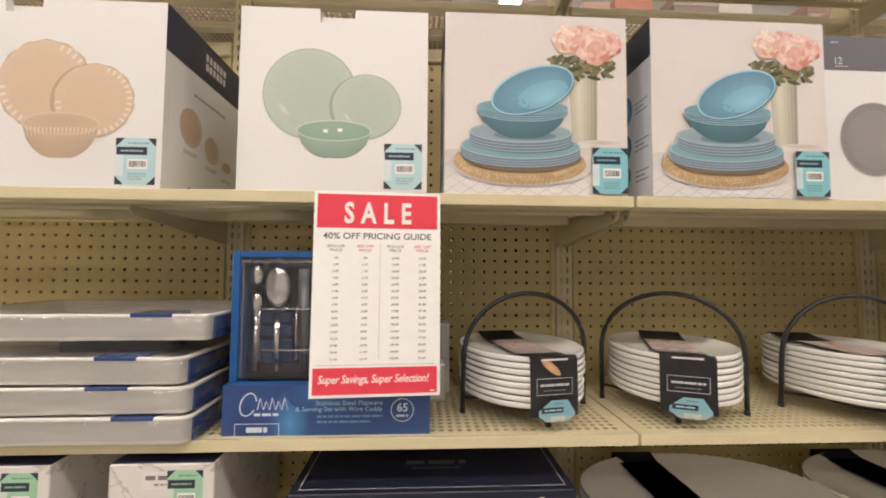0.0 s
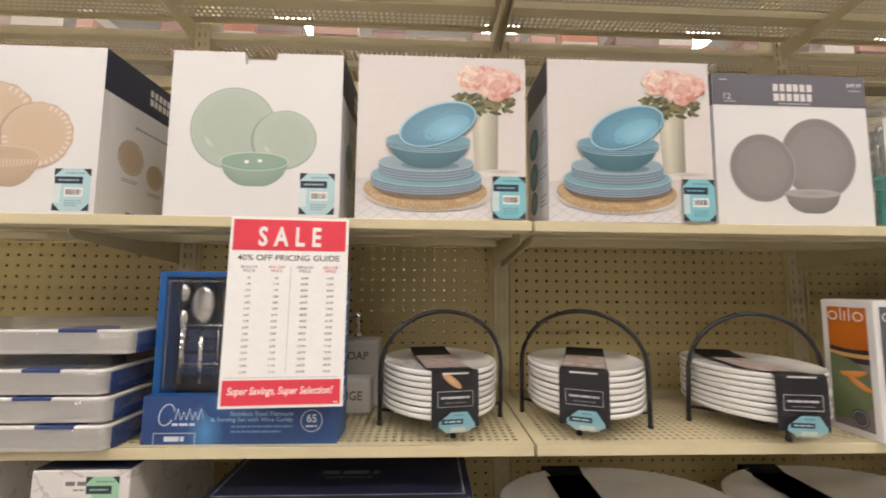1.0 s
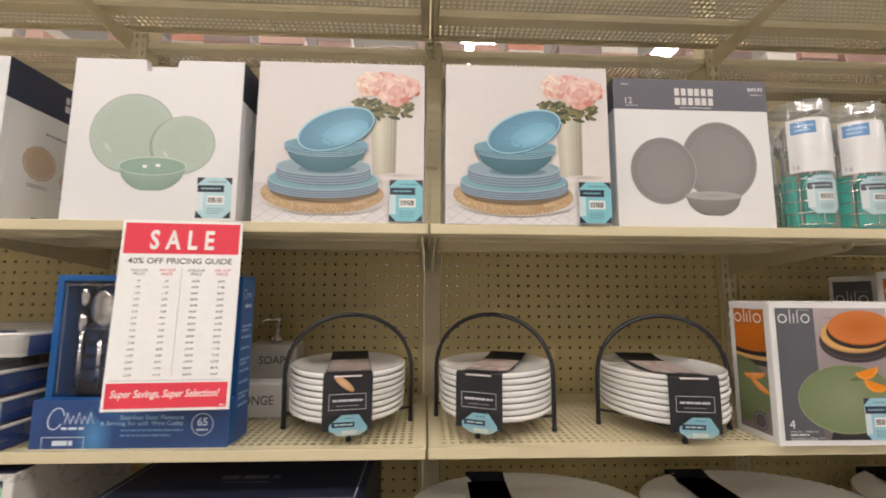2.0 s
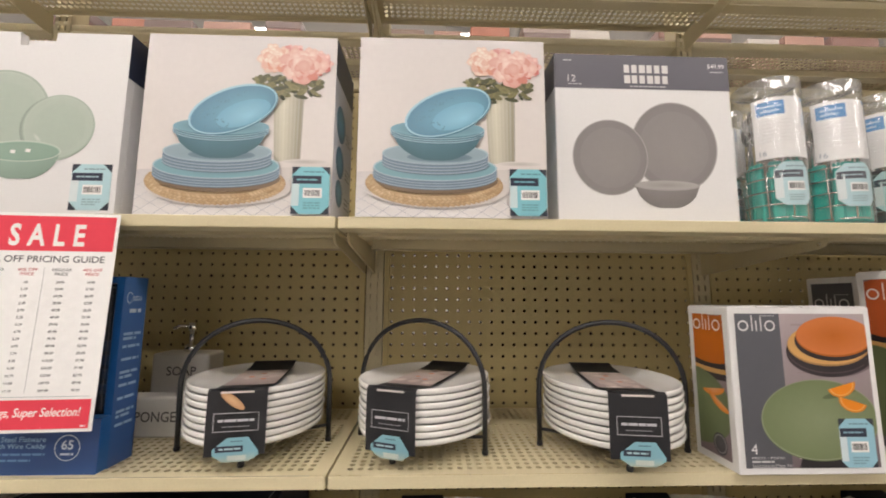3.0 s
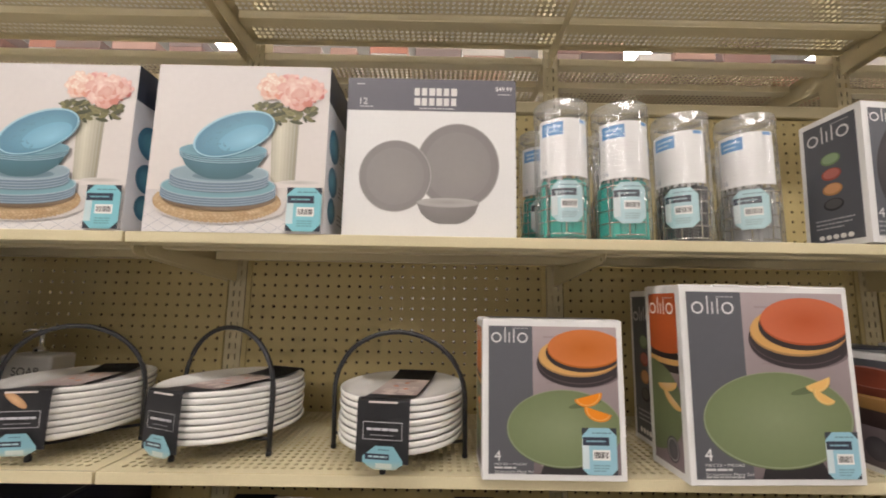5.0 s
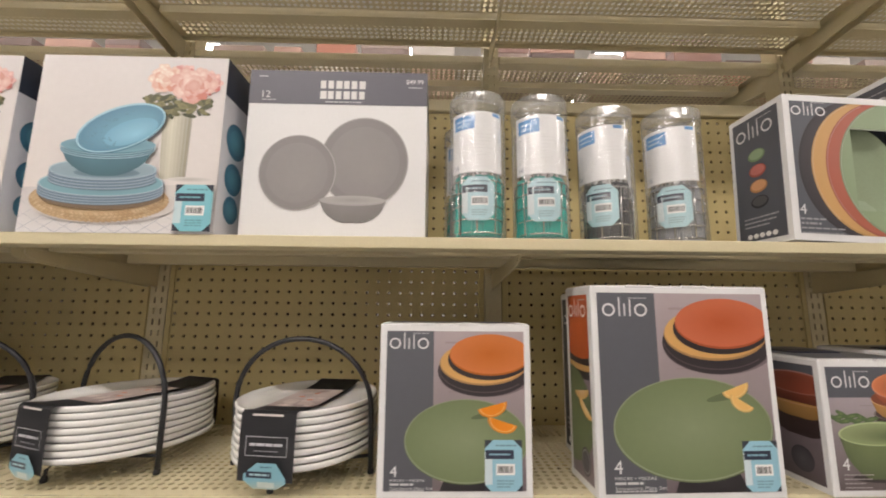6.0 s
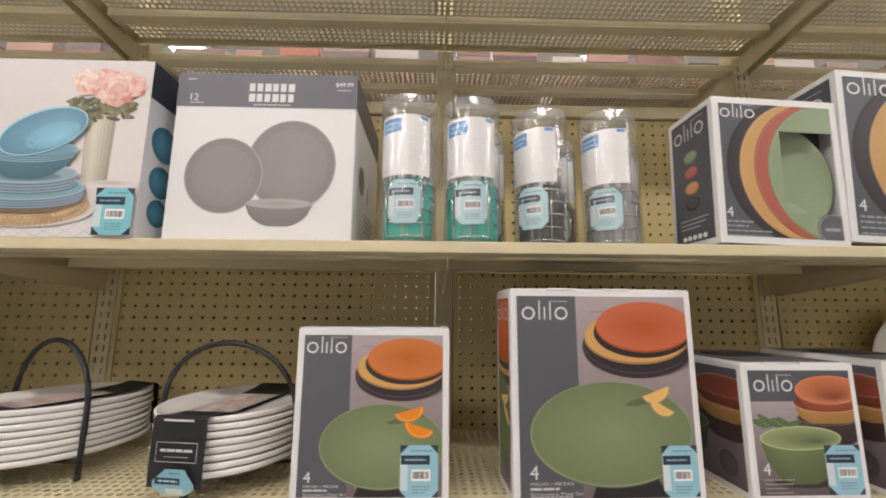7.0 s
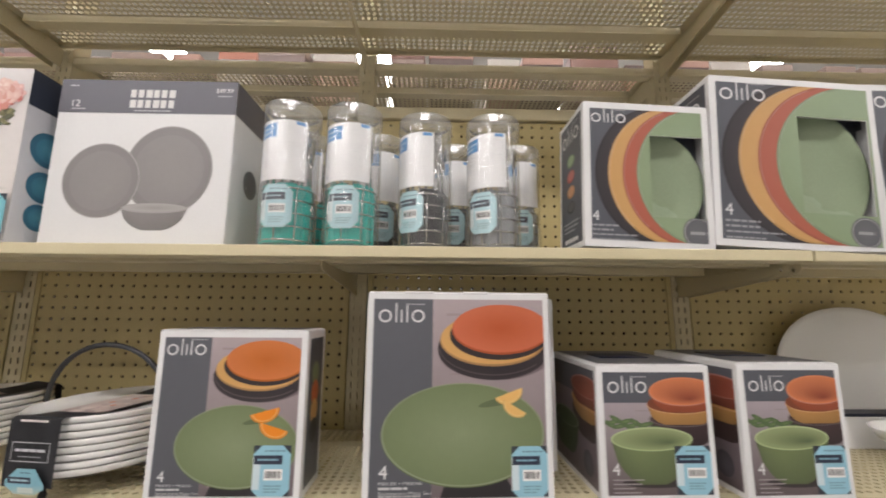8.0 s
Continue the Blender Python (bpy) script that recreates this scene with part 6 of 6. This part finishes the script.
# ---- far end of the lower shelf: a standing platter and a bowl ----
def standing_platter():
    t = thing("standing_platter", pose(2.269, 0.915, LOWER), "large white oval platter standing in a white carton", "platter")
    p = part("platter", lathe([(0, 0.006), (0.66, 0.006), (0.92, 0.016), (0.99, 0.020), (1.0, 0.018), (0.93, 0.011), (0.66, 0.0), (0, 0.0)], 64, 0.195, 0.152), CERAMIC, t)
    p.matrix_basis = Matrix.Translation((0, 0.030, 0.131)) @ pose(0, 0, 0, 80, 0, 0)
    part("carton_base", block(-0.22, -0.060, 0.0, 0.22, 0.060, 0.062, 0.002), CARD, t)
    part("carton_slot", block(-0.21, -0.0605, 0.062, 0.21, -0.02, 0.068, 0.001), CARD_NAVY, t)


standing_platter()
t = thing("serving_bowl", pose(2.192, 0.760, LOWER), "small white footed porcelain bowl on the shelf", "bowl")
part("bowl", lathe([(0, 0.030), (0.030, 0.034), (0.060, 0.044), (0.074, 0.060), (0.077, 0.060), (0.064, 0.040), (0.034, 0.022), (0.030, 0.010), (0.040, 0.0), (0, 0.0)], 48), CERAMIC, t)


# ---- the lowest shelf ----
def marble_carton(x, label):
    w, d, h = 0.146, 0.26, 0.237
    t = thing("marbled_box", pose(x, 0.636, LOWEST), label, "box", "marbled boxes on the lowest shelf")
    carton_body(w, d, h, "body", t, MARBLE, flaps=False)
    part("lid", block(-w / 2 + 0.002, 0.002, h + 0.0003, w / 2 - 0.002, d - 0.002, h + 0.002, 0.0005), CARD_NAVY, t, "dark navy lid")
    s = front_of(w, h)
    s.rect(-0.026, h - 0.035, 0.055, h - 0.010, srgb(226, 220, 216))
    s.bars(-0.022, 0.048, h - 0.022, 0.006, srgb(120, 112, 108), 1, 0, 3)
    s.bars(-0.010, 0.040, h - 0.030, 0.003, srgb(150, 142, 138), 1, 0, 4)
    sticker(s, 0.008, h - 0.079, 0.050, 0.070, srgb(150, 204, 166), True, 23)
    s.link("front_print", t, "green price sticker over a pale label")


def marble():
    m = surface("printed_marble_card", (0.72, 0.69, 0.66), 0.45, grain=0.03, scale=25, bump=0.01)
    nt = m.node_tree
    p = nt.nodes["Principled BSDF"]
    old = p.inputs["Base Color"].links[0].from_socket
    co = nt.nodes.new("ShaderNodeTexCoord")
    wv = nt.nodes.new("ShaderNodeTexNoise")
    wv.inputs["Scale"].default_value = 9
    wv.inputs["Detail"].default_value = 8
    wv.inputs["Distortion"].default_value = 1.6
    nt.links.new(co.outputs["Object"], wv.inputs["Vector"])
    r = nt.nodes.new("ShaderNodeValToRGB")
    r.color_ramp.elements[0].position, r.color_ramp.elements[0].color = 0.485, (1, 1, 1, 1)
    r.color_ramp.elements[1].position, r.color_ramp.elements[1].color = 0.53, (1, 1, 1, 1)
    e = r.color_ramp.elements.new(0.505)
    e.color = (0.68, 0.66, 0.65, 1)
    nt.links.new(wv.outputs["Fac"], r.inputs["Fac"])
    x = nt.nodes.new("ShaderNodeMixRGB")
    x.blend_type = "MULTIPLY"
    x.inputs["Fac"].default_value = 1
    nt.links.new(old, x.inputs[1])
    nt.links.new(r.outputs["Color"], x.inputs[2])
    nt.links.new(x.outputs["Color"], p.inputs["Base Color"])
    return m


MARBLE = marble()
for x in (-0.612, -0.386):
    marble_carton(x, "white marbled carton with navy lid and green sticker")


def navy_carton():
    w, d, h = 0.425, 0.300, 0.192
    t = thing("navy_gift_box", pose(0.004, 0.632, LOWEST), "dark navy carton with a thin silver border line", "box")
    part("body", block(-w / 2, 0, 0, w / 2, d, h, 0.0015), CARD_NAVY, t)
    q = top_of(w, d, h)
    ink = srgb(176, 178, 188)
    lift = q.next()
    for a, b, c, e in ((-0.200, 0.012, 0.200, 0.0136), (-0.200, d - 0.0136, 0.200, d - 0.012), (-0.200, 0.012, -0.1984, d - 0.012), (0.1984, 0.012, 0.200, d - 0.012)):
        q.face([((a, b), ink), ((c, b), ink), ((c, e), ink), ((a, e), ink)], lift)
    q.bars(-0.045, 0.055, 0.085, 0.013, srgb(96, 98, 110), 1, 0, 3)
    q.bars(-0.035, 0.045, 0.070, 0.004, srgb(96, 98, 110), 1, 0, 4)
    q.link("top_print", t, "silver border and mark")
    s = front_of(w, h)
    s.rect(-0.17, 0.02, 0.200, h - 0.012, srgb(120, 110, 116))
    s.ellipse(0.16, h - 0.020, 0.010, 0.010, WHITE)
    s.link("front_print", t)


navy_carton()


def platter_stack(x, y, label, seed):
    """Large oval platters with a fluted rim, stacked flat on a low wire stand, a paper band round them."""
    t = thing("platter_stack", pose(x, y, LOWEST), label, "platters", "platter stacks on the lowest shelf")
    rnd = random.Random(seed)
    a, b, n = 0.232, 0.145, 120
    prof = [(0, 0.004), (0.66, 0.004), (0.80, 0.0075), (0.97, 0.0150), (0.988, 0.0160), (1.0, 0.0145), (0.995, 0.0100), (0.95, 0.0060), (0.72, 0.0), (0, 0.0)]
    bm = lathe(prof, n, a, b)
    for v in bm.verts:
        f = math.hypot(v.co.x / a, v.co.y / b)
        if 0.78 < f < 0.99:
            v.co.z += 0.0007 * math.cos(60 * math.atan2(v.co.y / b, v.co.x / a))
    me = None
    for k in range(6):
        m = pose(rnd.uniform(-0.003, 0.003), rnd.uniform(-0.002, 0.002), 0.024 + 0.0145 * k, 0, 0, rnd.uniform(-1, 1))
        p = part("platter", me or bm, CERAMIC, t)
        p.matrix_basis, me = m, p.data
    u, zt, zb = -0.064, 0.1165, 0.020
    band = bmesh.new()
    path = [(-0.147, zb), (-0.1485, 0.06), (-0.1475, zt - 0.003), (-0.140, zt), (-0.112, zt - 0.0085), (0.112, zt - 0.0085), (0.140, zt), (0.1475, zt - 0.003), (0.1485, 0.06), (0.147, zb)]
    rows = [[band.verts.new((u + w, q, z)) for w in (-0.042, 0.042)] for q, z in path]
    for p, q in zip(rows, rows[1:]):
        band.faces.new((p[0], p[1], q[1], q[0]))
    bmesh.ops.solidify(band, geom=band.faces[:], thickness=0.0006)
    bmesh.ops.recalc_face_normals(band, faces=band.faces)
    part("paper_band", band, CARD_NAVY, t, "black paper band")
    for s in (-0.12, 0.12):
        part("stand_leg", tube([(s, -0.10, 0.003), (s, -0.098, 0.019), (s, 0.098, 0.019), (s, 0.10, 0.003)], 0.003, 8), WIRE, t, "black wire stand")


for k in range(5):
    platter_stack(0.514 + 0.465 * k, 0.776, "stack of large white oval platters in a black band", 31 + k)


# ---- goods on the shelf beyond, seen through the gap ----
def far_goods():
    rnd = random.Random(21)
    x = -1.25
    tones = [srgb(206, 160, 142), srgb(170, 128, 118), srgb(226, 218, 210), srgb(148, 126, 122), srgb(206, 130, 102), srgb(186, 166, 158), srgb(120, 98, 92), srgb(176, 150, 138)]
    mats = [surface("stock_card", c, 0.45, grain=0.08, scale=20, bump=0.01) for c in tones]
    while x < 3.2:
        w = rnd.uniform(0.05, 0.16)
        h, d = rnd.uniform(0.13, 0.19), rnd.uniform(0.12, 0.2)
        if rnd.random() < 0.92:
            k = rnd.randrange(len(mats))
            t = thing("stock_box", pose(x + w / 2, 1.20 + rnd.uniform(-0.03, 0.04), 2.1325), "plain coloured carton stored on the far shelf", "box", "stock on the far shelf")
            bm = block(-w / 2, 0, 0, w / 2, d, h, 0.003)
            part("body", bm, mats[k], t)
            part("lid", block(-w / 2 - 0.001, -0.001, h * 0.8, w / 2 + 0.001, d + 0.001, h + 0.002, 0.002), mats[(k + 2) % len(mats)], t)
        x += w + rnd.uniform(0.005, 0.05)


far_goods()
